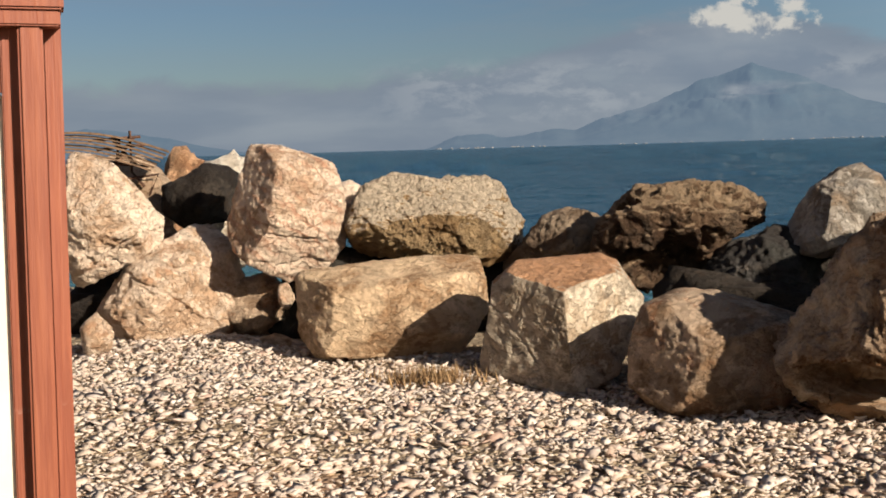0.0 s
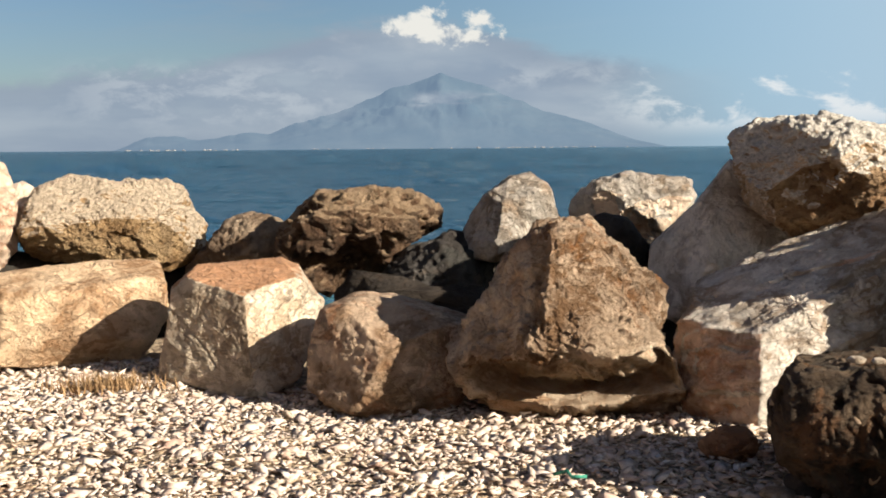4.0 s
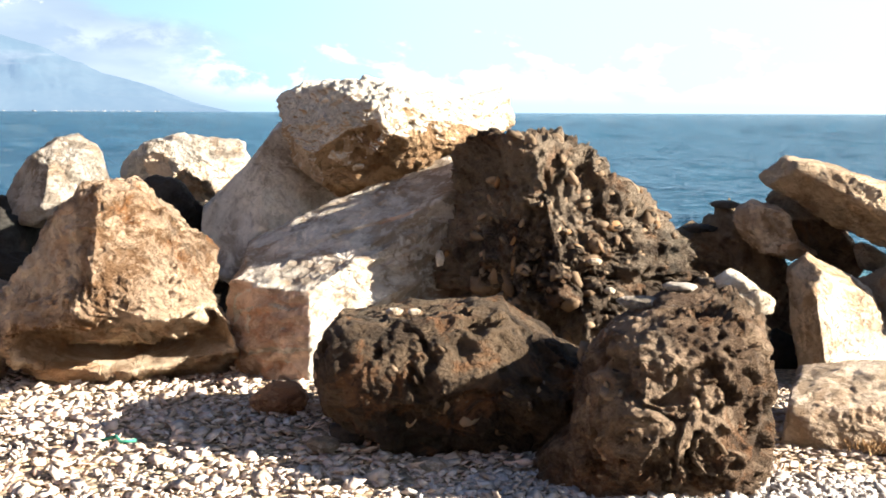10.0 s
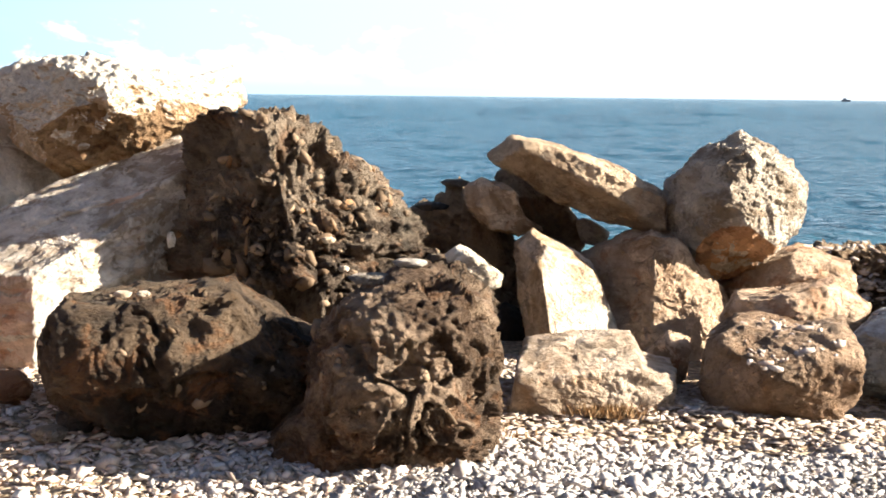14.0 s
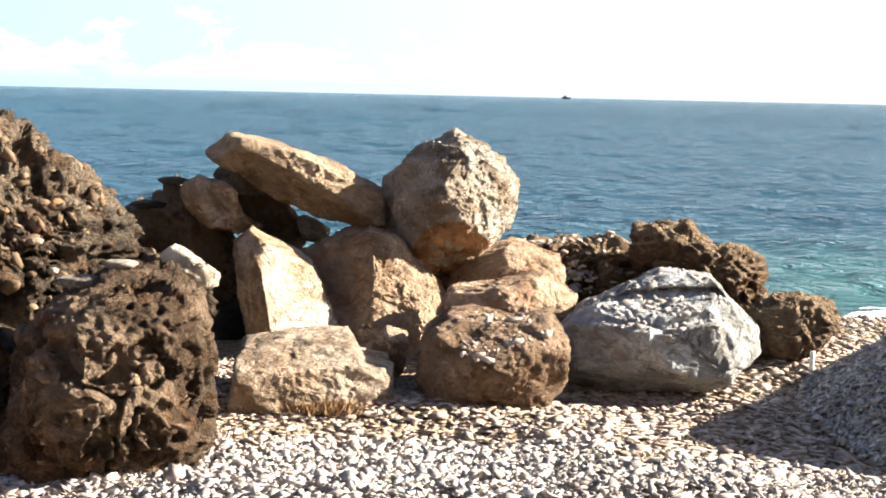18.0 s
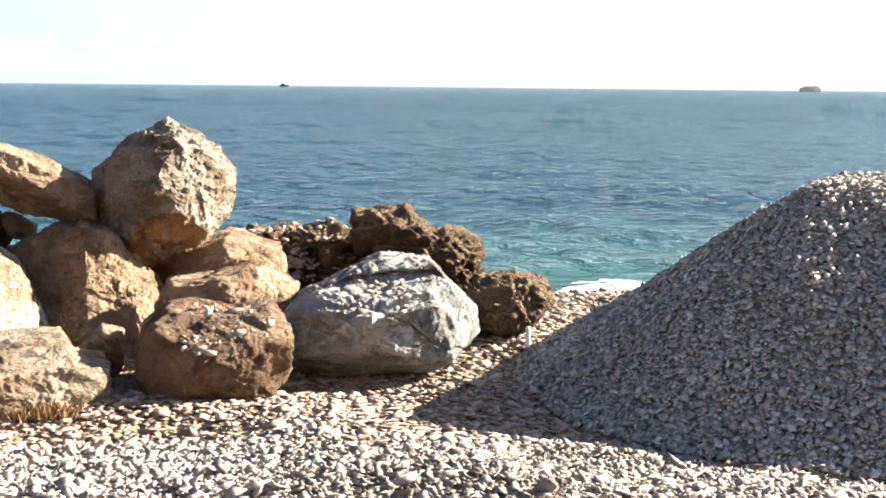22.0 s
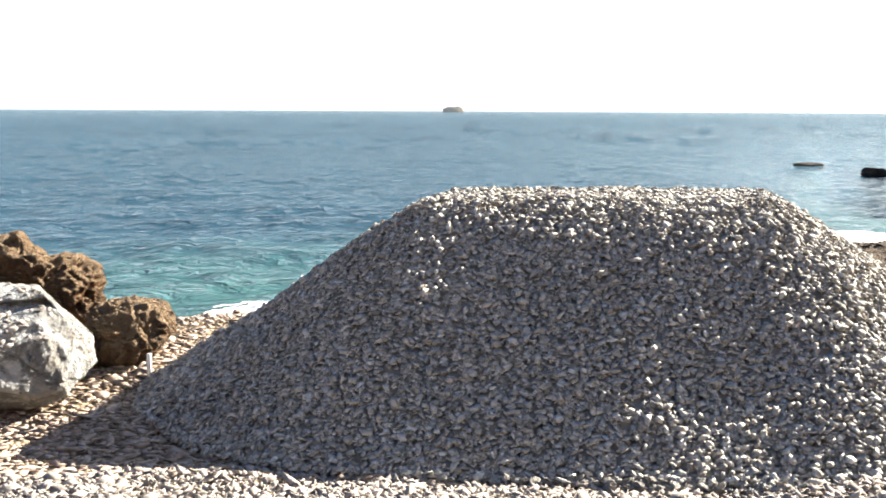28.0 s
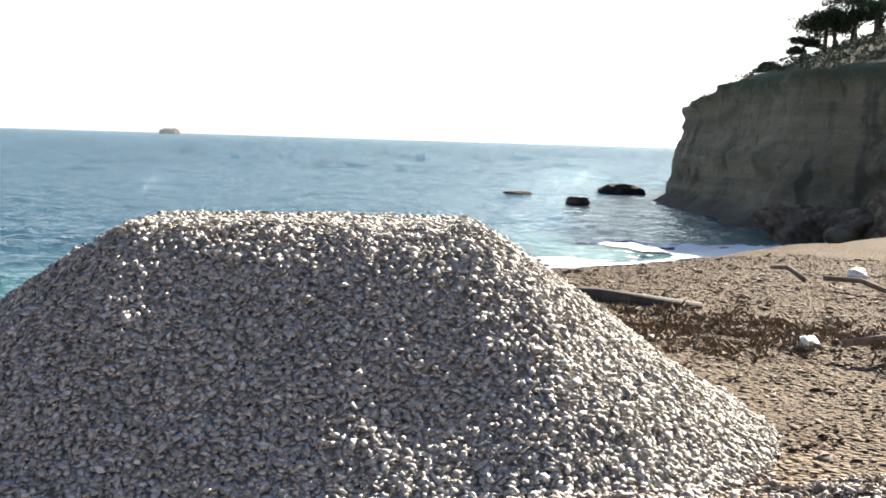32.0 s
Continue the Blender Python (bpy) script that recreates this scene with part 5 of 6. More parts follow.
boulder('brown pitted rock at the water side', (2.21, 8.90, 0.37), 14.0, [(-0.50, 0.31), (-0.39, 0.35), (-0.11, 0.36), (0.09, 0.21), (0.40, 0.12), (0.43, -0.06), (0.56, -0.26), (0.39, -0.38), (0.19, -0.31), (-0.21, -0.20), (-0.46, -0.09)],
        0.45, browncap, 0.075, 3.5, 6, [(0.5, 0.4, 0.75, 0.8), (-0.3, 0.3, 0.9, 0.8)], clasts=True)
stones['ledge'] = boulder('low brown rock ledge topped with pebbles', (1.41, 9.66, 0.27), 8.2, [(-0.48, 0.21), (-0.22, 0.23), (0.43, 0.25), (0.52, -0.08), (0.22, -0.26), (-0.12, -0.27), (-0.47, -0.19)],
        0.50, browncap, 0.08, 3.5, 6, [(0.0, 0.7, 0.7, 0.7)], clasts=True)
boulder('low brown rock at the end of the wall', (2.51, 7.83, 0.20), 17.9, [(-0.23, 0.13), (0.03, 0.19), (0.25, 0.16), (0.29, -0.00), (0.15, -0.12), (-0.14, -0.24), (-0.25, -0.12)],
        0.35, browncap, 0.08, 4, 6, [(0.5, 0.3, 0.8, 0.8)], clasts=True)
boulder('rock in the gap between boulders, coloured dark for shade', (0.11, 8.46, -0.14), 0.5, [(-0.19, 0.04), (-0.04, 0.20), (0.11, 0.12), (0.18, -0.11), (-0.04, -0.19)],
        0.30, dark, 0.06, 4, 4, [])
# filler rocks added behind the wall, near-black to stand for shade in the gaps
boulder('rock in the gap between boulders, coloured dark for shade', (-9.71, 6.20, 0.27), -57.1, [(-1.55, -0.30), (-1.47, 0.25), (-0.92, 0.43), (-0.02, 0.43), (0.89, 0.38), (1.49, 0.20), (1.43, -0.46)],
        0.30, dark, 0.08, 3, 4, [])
boulder('rock in the gap between boulders, coloured dark for shade', (-6.25, 7.59, 0.28), -39.0, [(-1.68, -0.16), (-1.58, 0.41), (-0.72, 0.34), (-0.02, 0.25), (0.58, 0.35), (1.52, 0.31), (1.61, -0.26), (0.15, -0.43)],
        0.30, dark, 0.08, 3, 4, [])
boulder('rock in the gap between boulders, coloured dark for shade', (-3.90, 8.09, 0.37), -25.5, [(-1.08, -0.39), (-1.00, 0.22), (-0.21, 0.42), (0.58, 0.47), (0.98, 0.23), (0.99, -0.37)],
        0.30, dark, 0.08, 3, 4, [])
boulder('rock in the gap between boulders, coloured dark for shade', (-0.51, 9.05, -0.05), -3.0, [(-0.84, -0.34), (-0.73, 0.36), (0.02, 0.45), (0.87, 0.10), (0.93, -0.26), (0.04, -0.38)],
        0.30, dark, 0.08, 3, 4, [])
boulder('rock in the gap between boulders, coloured dark for shade', (0.61, 8.54, -0.02), 3.9, [(-0.77, -0.26), (-0.39, 0.25), (0.60, 0.26), (0.61, -0.21)],
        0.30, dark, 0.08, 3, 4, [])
boulder('rock in the gap between boulders, coloured dark for shade', (-11.65, 4.60, 0.09), -68.4, [(-0.76, -0.35), (-0.72, 0.44), (0.25, 0.44), (0.87, 0.14), (0.74, -0.46)],
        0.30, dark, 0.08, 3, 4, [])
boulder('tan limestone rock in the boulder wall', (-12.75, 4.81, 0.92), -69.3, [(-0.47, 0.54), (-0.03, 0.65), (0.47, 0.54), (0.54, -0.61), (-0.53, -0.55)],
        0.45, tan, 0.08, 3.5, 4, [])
boulder('rock in the gap between boulders, coloured dark for shade', (-5.30, 8.34, 0.46), -32.3, [(-1.41, -0.27), (-1.28, 0.24), (-0.78, 0.37), (0.15, 0.37), (0.33, 0.30), (0.89, 0.63), (1.24, 0.74), (1.38, 0.32), (0.94, -0.29), (0.07, -0.64)],
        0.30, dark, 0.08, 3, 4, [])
boulder('rock in the gap between boulders, coloured dark for shade', (-6.61, 8.20, 0.54), -38.4, [(-0.29, -0.35), (-0.24, 0.23), (-0.08, 0.32), (0.20, 0.29), (0.36, -0.16)],
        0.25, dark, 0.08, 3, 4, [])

CHIP = [(-0.5, 0.02), (-0.30, 0.16), (0.20, 0.18), (0.5, 0.04), (0.32, -0.14), (-0.28, -0.16)]


def top_of(rock, x, y):
    """Height of a rock's upper surface over a spot of the plan."""
    me, m = rock.data, np.array(rock.matrix_world)
    co = np.empty(len(me.vertices) * 3)
    me.vertices.foreach_get("co", co)
    p = co.reshape(-1, 3) @ m[:3, :3].T + m[:3, 3]
    away = np.hypot(p[:, 0] - x, p[:, 1] - y)
    return float(p[away < away.min() + 0.03, 2].max())


for label, on, x, y, wide, tall, mat in (
        ("flat grey stone lying on the brown conglomerate", "hollow", -1.36, 5.80, 0.25, 0.12, grey),
        ("flat grey stone lying on the brown conglomerate", "hollow", -1.20, 5.86, 0.17, 0.10, grey),
        ("small white stone on the low brown rock", "low", -2.53, 5.66, 0.09, 0.10, white),
        ("small white stone on the low brown rock", "low", -2.44, 5.69, 0.07, 0.09, white),
        ("small white stone caught on the tall conglomerate", "tall", -1.92, 7.10, 0.09, 0.11, white),
        ("small white stone caught on the tall conglomerate", "tall", -1.84, 7.12, 0.07, 0.10, white),
        ("white sliver of limestone on the layered slab", "slab", -2.85, 7.05, 0.06, 0.30, white),
        ("flat dark grey stone on the rear boulders", "rear", -1.62, 8.75, 0.26, 0.16, greyd),
        ("flat dark grey stone on the rear boulders", "rear", -1.48, 8.85, 0.22, 0.15, greyd),
        ("flat grey stone lying on the shaded shingle", "", -2.75, 5.33, 0.17, 0.18, grey),
        ("flat grey stone lying on the shaded shingle", "", -2.15, 5.22, 0.14, 0.16, grey)):
    base = top_of(stones[on], x, y) if on else 0.02
    boulder(label, (x, y, base + 0.10 * tall), math.degrees(math.atan2(x, y)), [(u * wide, v * tall) for u, v in CHIP], 0.5 * wide, mat, 0.05, 6, 4, [], edge=0.4, name="stone")

# ---- gravel pile ----
def lens_shape():
    """The plainest pebble: a ring of six corners between two low tips."""
    ring = [(math.cos(a), math.sin(a), 0.12 * (-1) ** i) for i, a in enumerate(np.arange(6) * math.pi / 3)]
    v = np.array(ring + [(0.15, 0.1, 0.8), (-0.1, 0.1, -0.8)])
    return v, np.array([(i, (i + 1) % 6, 6) for i in range(6)] + [((i + 1) % 6, i, 7) for i in range(6)])


def pebble_shapes(level, kinds, seed):
    v, f = ball(level) if level else lens_shape()
    shapes = []
    for i in range(kinds):
        rng = np.random.default_rng(seed + i)
        p = v * (1 + 0.42 * fractal(v * 1.3 + 31 * i, 2, seed + i))[:, None]
        p = np.sign(p) * np.abs(p) ** rng.uniform(0.7, 0.95)
        p[:, 2] = np.sign(p[:, 2]) * np.abs(p[:, 2]) ** 0.6
        p[:, 2] += rng.normal(0, 0.25) * p[:, 0]
        shapes.append(p * (1.08, rng.uniform(0.45, 0.95), rng.uniform(0.13, 0.34)))
    return shapes, f


def turn(rng, n, tilt):
    """Random rotations: any heading, tilted a little."""
    a = rng.uniform(0, 2 * np.pi, n)
    bx, by = rng.normal(0, tilt, n), rng.normal(0, tilt, n)
    ca, sa_ = np.cos(a), np.sin(a)
    cx, sx, cy, sy = np.cos(bx), np.sin(bx), np.cos(by), np.sin(by)
    z = np.zeros(n)
    o = np.ones(n)
    rz = np.stack([ca, -sa_, z, sa_, ca, z, z, z, o], 1).reshape(n, 3, 3)
    rx = np.stack([o, z, z, z, cx, -sx, z, sx, cx], 1).reshape(n, 3, 3)
    ry = np.stack([cy, z, sy, z, o, z, -sy, z, cy], 1).reshape(n, 3, 3)
    return ry @ rx @ rz


def strew(name, pts, sizes, level, mat, seed, tilt, lean=None, smooth=True, thick=1.0):
    rng = np.random.default_rng(seed)
    shapes, f = pebble_shapes(level, 8, seed)
    n = len(pts)
    pick = rng.integers(0, 8, n)
    base = np.stack(shapes)[pick] * sizes[:, None, None] * (1.0, 1.0, thick * (1.0 if tilt > 0.2 else 0.55))
    rot = turn(rng, n, tilt)
    if lean is not None:
        rot = lean @ rot
    v = np.einsum("nij,nkj->nki", rot, base) + pts[:, None, :]
    nv = base.shape[1]
    faces = (f[None] + (np.arange(n) * nv)[:, None, None]).reshape(-1, 3)
    return mesh_from(name, v.reshape(-1, 3), faces, mat, smooth)


def scatter(rng, n, az0, az1, d0, d1):
    az = np.radians(rng.uniform(az0, az1, n))
    d = np.sqrt(rng.uniform(d0 * d0, d1 * d1, n))
    return d * np.sin(az), d * np.cos(az)


def make_pile():
    n = 120
    us = np.linspace(-3.4, 3.4, n)
    uu, ww = np.meshgrid(us, us, indexing="ij")
    u, w = uu.ravel(), ww.ravel()
    c, s = math.cos(PILE_AZ), math.sin(PILE_AZ)
    x, y = PILE[0] + u * c + w * s, PILE[1] - u * s + w * c
    h = pile_height(x, y)
    z = np.where(h > 0.02, np.minimum(0, beach_height(x, y)) * 0.6 + h - 0.022, -0.25)
    pile = new("gravel_pile", mesh_from("gravel_pile", np.stack([x, y, z], 1), grid_faces(n, n)[:, ::-1], pile_shingle))
    tagged(pile, "large flat-topped heap of grey gravel on the beach", "gravel pile")
    rng = np.random.default_rng(12)
    m = 92000
    u, w = rng.uniform(-3.2, 3.2, m), rng.uniform(-3.0, 0.55, m)
    x, y = PILE[0] + u * c + w * s, PILE[1] - u * s + w * c
    h = pile_height(x, y)
    keep = h > 0.006
    x, y, h = x[keep], y[keep], h[keep]
    e = 0.05
    gx, gy = (pile_height(x + e, y) - h) / e, (pile_height(x, y + e) - h) / e
    nrm = np.stack([-gx, -gy, np.ones(len(x))], 1)
    nrm /= np.linalg.norm(nrm, axis=1)[:, None]
    tx = np.stack([np.ones(len(x)), 0 * x, gx], 1)
    tx /= np.linalg.norm(tx, axis=1)[:, None]
    lean = np.stack([tx, np.cross(nrm, tx), nrm], 2)
    size = np.clip(np.exp(rng.normal(math.log(0.0158), 0.32, len(x))), 0.008, 0.030)
    z = np.minimum(0, beach_height(x, y)) * 0.6 + h
    pts = np.stack([x, y, z], 1) + nrm * (size * rng.uniform(-0.35, 0.75, len(x)))[:, None]
    own = np.zeros(len(x), bool)
    order = np.argsort(np.hypot(x, y))
    own[order[:260]] = True
    ob = part("pebbles", strew("pebbles", pts[~own], size[~own], 0, pile_shingle, 5, 0.27, lean[~own], True, 1.7), pile)
    tagged(ob, kind="stuff")
    single(pts[own], size[own], pile_pebble, pile, 6)


def single(pts, sizes, mat, parent, seed):
    shapes, f = pebble_shapes(2, 6, seed)
    meshes = [mesh_from("pebble", s, f, mat) for s in shapes]
    rng = np.random.default_rng(seed)
    rot = turn(rng, len(pts), 0.3)
    for i in range(len(pts)):
        ob = part("pebble", meshes[i % 6], parent)
        ob.matrix_basis = Matrix.LocRotScale(Vector(pts[i]), Matrix(rot[i].tolist()).to_quaternion(), (sizes[i],) * 3)


# ---- shingle ----
FRONT_AZ = (-80, -67, -57, -50, -43.5, -35, -29, -25, -21, -12, -7, -3, 4.6, 12, 17, 19)
FRONT_D = (12.4, 11.9, 10.4, 9.2, 8.5, 8.0, 8.0, 7.4, 6.4, 6.2, 7.8, 6.9, 7.1, 7.6, 9.0, 20)


def make_shingle():
    rng = np.random.default_rng(4)

    def bed(count, az0, az1, d0, d1, s0, spread, pick, mat, mat_one, seed, singles, tilt=0.3, level=0):
        x, y = scatter(rng, count, az0, az1, d0, d1)
        az, d = np.degrees(np.arctan2(x, y)), np.hypot(x, y)
        open_ = d < np.interp(az, FRONT_AZ, FRONT_D)
        bare = np.exp(-((x + 4.9) ** 2 + (y - 1.9) ** 2) / 1.1)
        open_ &= rng.uniform(0, 1, len(x)) > 0.8 * bare
        keep = open_ & (pile_height(x, y) < 0.03) & (shoreline(x) - y > 0.2) & pick(az, d, fractal(np.stack([x, y, 0 * x], 1), 3, 66))
        x, y, d = x[keep], y[keep], d[keep]
        size = np.clip(np.exp(rng.normal(math.log(s0), spread, len(x))), 0.009, 0.062)
        pts = np.stack([x, y, beach_height(x, y) + size * 0.09 + rng.uniform(0, 0.014 if tilt > 0.2 else 0.005, len(x))], 1)
        own = np.zeros(len(x), bool)
        own[np.argsort(d)[:singles]] = True
        ob = part("shingle", strew("shingle", pts[~own], size[~own], level, mat, seed, tilt, None, True, 1.25), ground)
        tagged(ob, kind="stuff")
        single(pts[own], size[own], mat_one, ground, seed)

    bed(62000, -80, -8, 4.9, 11.8, 0.0178, 0.55, lambda a, d, n: (a + 6 * n < -16 - (d - 6) * 1.0) & (d < 11.6 - 0.1 * (a + 65)), cream_shingle, cream_pebble, 1, 120, 0.34)
    bed(32000, -30, 42, 5.6, 13.0, 0.0205, 0.5, lambda a, d, n: (a + 6 * n > -20 - (d - 6)) & (d + 0.35 * n > 5.5) & ((a > 15) | (d < 7.7)), tan_shingle, tan_pebble, 2, 60, 0.2)
    bed(19000, -24, 17, 4.2, 5.9, 0.0155, 0.45, lambda a, d, n: (a + 6 * n > -18) & (a + 8 * n < 11) & (d + 0.35 * n < 5.75), grey_shingle, grey_pebble, 3, 120, 0.4)
    bed(25000, 3, 62, 4.2, 5.9, 0.0155, 0.45, lambda a, d, n: (a + 8 * n > 11) & (d + 0.35 * n < 5.75), berm_shingle, berm_pebble, 14, 60, 0.4)
    bed(9000, 42, 64, 5.2, 7.6, 0.0155, 0.45, lambda a, d, n: (d + 0.35 * n > 5.6) & (d + 1.2 * n < 6.6), berm_shingle, berm_pebble, 15, 0, 0.35)
    bed(18000, -14, 42, 5.6, 8.6, 0.022, 0.4, lambda a, d, n: (a + 6 * n > -18 - (d - 6)) & (d + 0.35 * n > 5.5), tan_shingle, tan_pebble, 12, 0, 0.15, 0)
    bed(24000, 40, 66, 4.6, 20.0, 0.0165, 0.5, lambda a, d, n: d + 0.35 * n > 5.6, dark_shingle, tan_pebble, 9, 0, 0.2)


# ---- headland ----
def leaves(rng, centres, radii, per, size):
    """Many small leaf blades in clumps."""
    n = len(centres) * per
    c = np.repeat(centres, per, 0)
    r = np.repeat(radii, per, 0)
    dirs = rng.normal(0, 1, (n, 3))
    dirs /= np.linalg.norm(dirs, axis=1)[:, None]
    p = c + dirs * r * (rng.uniform(0.2, 1, (n, 1)) ** 0.5)
    a, b = rng.normal(0, 1, (n, 3)), rng.normal(0, 1, (n, 3))
    a /= np.linalg.norm(a, axis=1)[:, None]
    b /= np.linalg.norm(b, axis=1)[:, None]
    s = size * rng.uniform(0.6, 1.4, (n, 1))
    v = np.stack([p - a * s, p + b * s * 0.5, p + a * s], 1).reshape(-1, 3)
    return v, np.arange(3 * n).reshape(-1, 3)


def hill_height(back, along):
    return 3.6 + 0.7 * smooth01(along / 10) + 0.34 * np.maximum(back, 0) ** 1.0 * smooth01((along + 6) / 12)


CLIFF = [(76, 52), (63, 45.5), (52.0, 39.0), (44.5, 31.5), (38.3, 24.4), (35.5, 17), (35, 8), (37, -6)]


def cliff_line(t):
    q = np.array(CLIFF, float)
    i = np.clip(np.floor(t).astype(int), 0, len(q) - 2)
    w = (t - i)[:, None]
    return q[i] * (1 - w) + q[i + 1] * w


def make_headland():
    ts = np.linspace(0, 7, 260)
    vs = np.concatenate([np.linspace(0, 0.6, 40), np.linspace(0.63, 1, 24)])
    tt, vv = np.meshgrid(ts, vs, indexing="ij")
    t, v = tt.ravel(), vv.ravel()
    base = cliff_line(t)
    ahead, behind = cliff_line(np.minimum(t + 0.25, 7)), cliff_line(np.maximum(t - 0.25, 0))
    tang = ahead - behind
    tang /= np.linalg.norm(tang, axis=1)[:, None]
    inward = np.stack([-tang[:, 1], tang[:, 0]], 1)
    along = (t - 2) * 9.0
    wall = np.clip(v / 0.6, 0, 1)
    back = np.maximum(v - 0.6, 0) / 0.4 * 13
    z = np.where(v <= 0.6, SEA - 0.4 + wall * (hill_height(back, along) - SEA + 0.4), hill_height(back, along))
    n = fractal(np.stack([base[:, 0] * 0.35, base[:, 1] * 0.35, z * 0.6], 1), 5, 91, 0.55)
    strata = fractal(np.stack([base[:, 0] * 0.05, base[:, 1] * 0.05, z * 1.6], 1), 3, 92)
    inset = 0.5 * smooth01(wall / 0.5) + 0.55 * smooth01((wall - 0.45) / 0.25) - 0.15 * smooth01((wall - 0.9) / 0.06) * (back < 0.2) + np.where(v <= 0.6, 0.35 * n + 0.10 * strata, 0.2 * n)
    inset = inset - 1.0 * (1 - smooth01(wall / 0.18)) + back
    p = base + inward * inset[:, None]
    z = z + np.where(v > 0.6, 0.35 * n, 0)
    ob = new("headland", mesh_from("headland", np.stack([p[:, 0], p[:, 1], z], 1), grid_faces(len(ts), len(vs)), cliff_rock))
    tagged(ob, "shaded tan earth cliff with layered face above the beach", "cliff", kind="structure")
    rng = np.random.default_rng(8)
    m = 420
    t, back = rng.uniform(2.0, 5.5, m), rng.uniform(0.4, 12, m)
    base = cliff_line(t)
    tang = cliff_line(np.minimum(t + 0.25, 7)) - cliff_line(t - 0.25)
    tang /= np.linalg.norm(tang, axis=1)[:, None]
    inward = np.stack([-tang[:, 1], tang[:, 0]], 1)
    p = base + inward * (back + 1.3)[:, None]
    z = hill_height(back, (t - 2) * 9)
    r = rng.uniform(0.25, 0.75, (m, 1)) * (1.2, 1.2, 0.8)
    v, f = leaves(rng, np.column_stack([p, z + 0.15]), r, 90, 0.10)
    tagged(new("scrub", mesh_from("scrub", v, f, scrub, False)), "dense dark scrub covering the cliff top", "shrubs", kind="stuff")


def limb(bm, pts, radii, segs=7):
    rings = []
    for i, p in enumerate(pts):
        p = Vector(p)
        d = (Vector(pts[min(i + 1, len(pts) - 1)]) - Vector(pts[max(i - 1, 0)])).normalized()
        q = d.to_track_quat("Z", "Y")
        rings.append([bm.verts.new(p + q @ Vector((math.cos(2 * math.pi * j / segs) * radii[i], math.sin(2 * math.pi * j / segs) * radii[i], 0))) for j in range(segs)])
    for a, b in zip(rings, rings[1:]):
        for j in range(segs):
            bm.faces.new((a[j], a[(j + 1) % segs], b[(j + 1) % segs], b[j]))
    bm.faces.new(rings[0][::-1])
    bm.faces.new(rings[-1])


def pine(x, y, z, tall, wide, seed):
    rng = np.random.default_rng(seed)
    tree = new("pine_tree")
    tree.location = (x, y, z)
    bm = bmesh.new()
    bend = rng.normal(0, 0.12, 2) * tall
    path = [(0, 0, -0.3), (bend[0] * 0.3, bend[1] * 0.3, tall * 0.35), (bend[0], bend[1], tall * 0.75), (bend[0] * 1.2, bend[1] * 1.2, tall * 0.95)]
    limb(bm, path, [0.11, 0.09, 0.06, 0.02])
    tips = []
    for i in range(9):
        a = rng.uniform(0, 2 * math.pi)
        h = rng.uniform(0.42, 0.9)
        root = (bend[0] * h, bend[1] * h, tall * h * 0.9)
        reach = wide * rng.uniform(0.5, 1.0) * (1.25 - h * 0.6)
        tip = (root[0] + math.cos(a) * reach, root[1] + math.sin(a) * reach, root[2] + rng.uniform(0.05, 0.3) * tall * 0.5)
        mid = tuple((root[j] + tip[j]) / 2 + (0.06 if j == 2 else 0) for j in range(3))
        limb(bm, [root, mid, tip], [0.045, 0.03, 0.012], 5)
        tips += [mid, tip]
    tips.append(path[-1])
    part("trunk", from_bm("trunk", bm, bark, True), tree)
    tips = np.array(tips)
    c = np.concatenate([tips, tips + rng.normal(0, 0.22 * wide, tips.shape) * (1, 1, 0.4)])
    r = rng.uniform(0.22, 0.48, (len(c), 1)) * wide * (1.0, 1.0, 0.45)
    v, f = leaves(rng, c, r, 110, 0.09)
    part("crown", mesh_from("crown", v, f, leaf, False), tree)
    return tagged(tree, "wind-bent dark pine tree on the cliff top", "tree", "pines on the headland")


# ---- loose things ----
def tube(name, pts, radius, mat, parent=None, label="", segs=8):
    bm = bmesh.new()
    limb(bm, pts, [radius] * len(pts), segs)
    me = from_bm(name, bm, mat, True)
    return part(name, me, parent, label) if parent else new(name, me)


def board(name, size, m, mat, parent, label=""):
    bm = bmesh.new()
    bmesh.ops.create_cube(bm, size=1, matrix=Matrix.Diagonal((*size, 1)))
    bmesh.ops.bevel(bm, geom=bm.edges[:], offset=min(size) * 0.12, segments=2, affect="EDGES")
    ob = part(name, from_bm(name, bm, mat), parent, label)
    ob.matrix_basis = m
    return ob


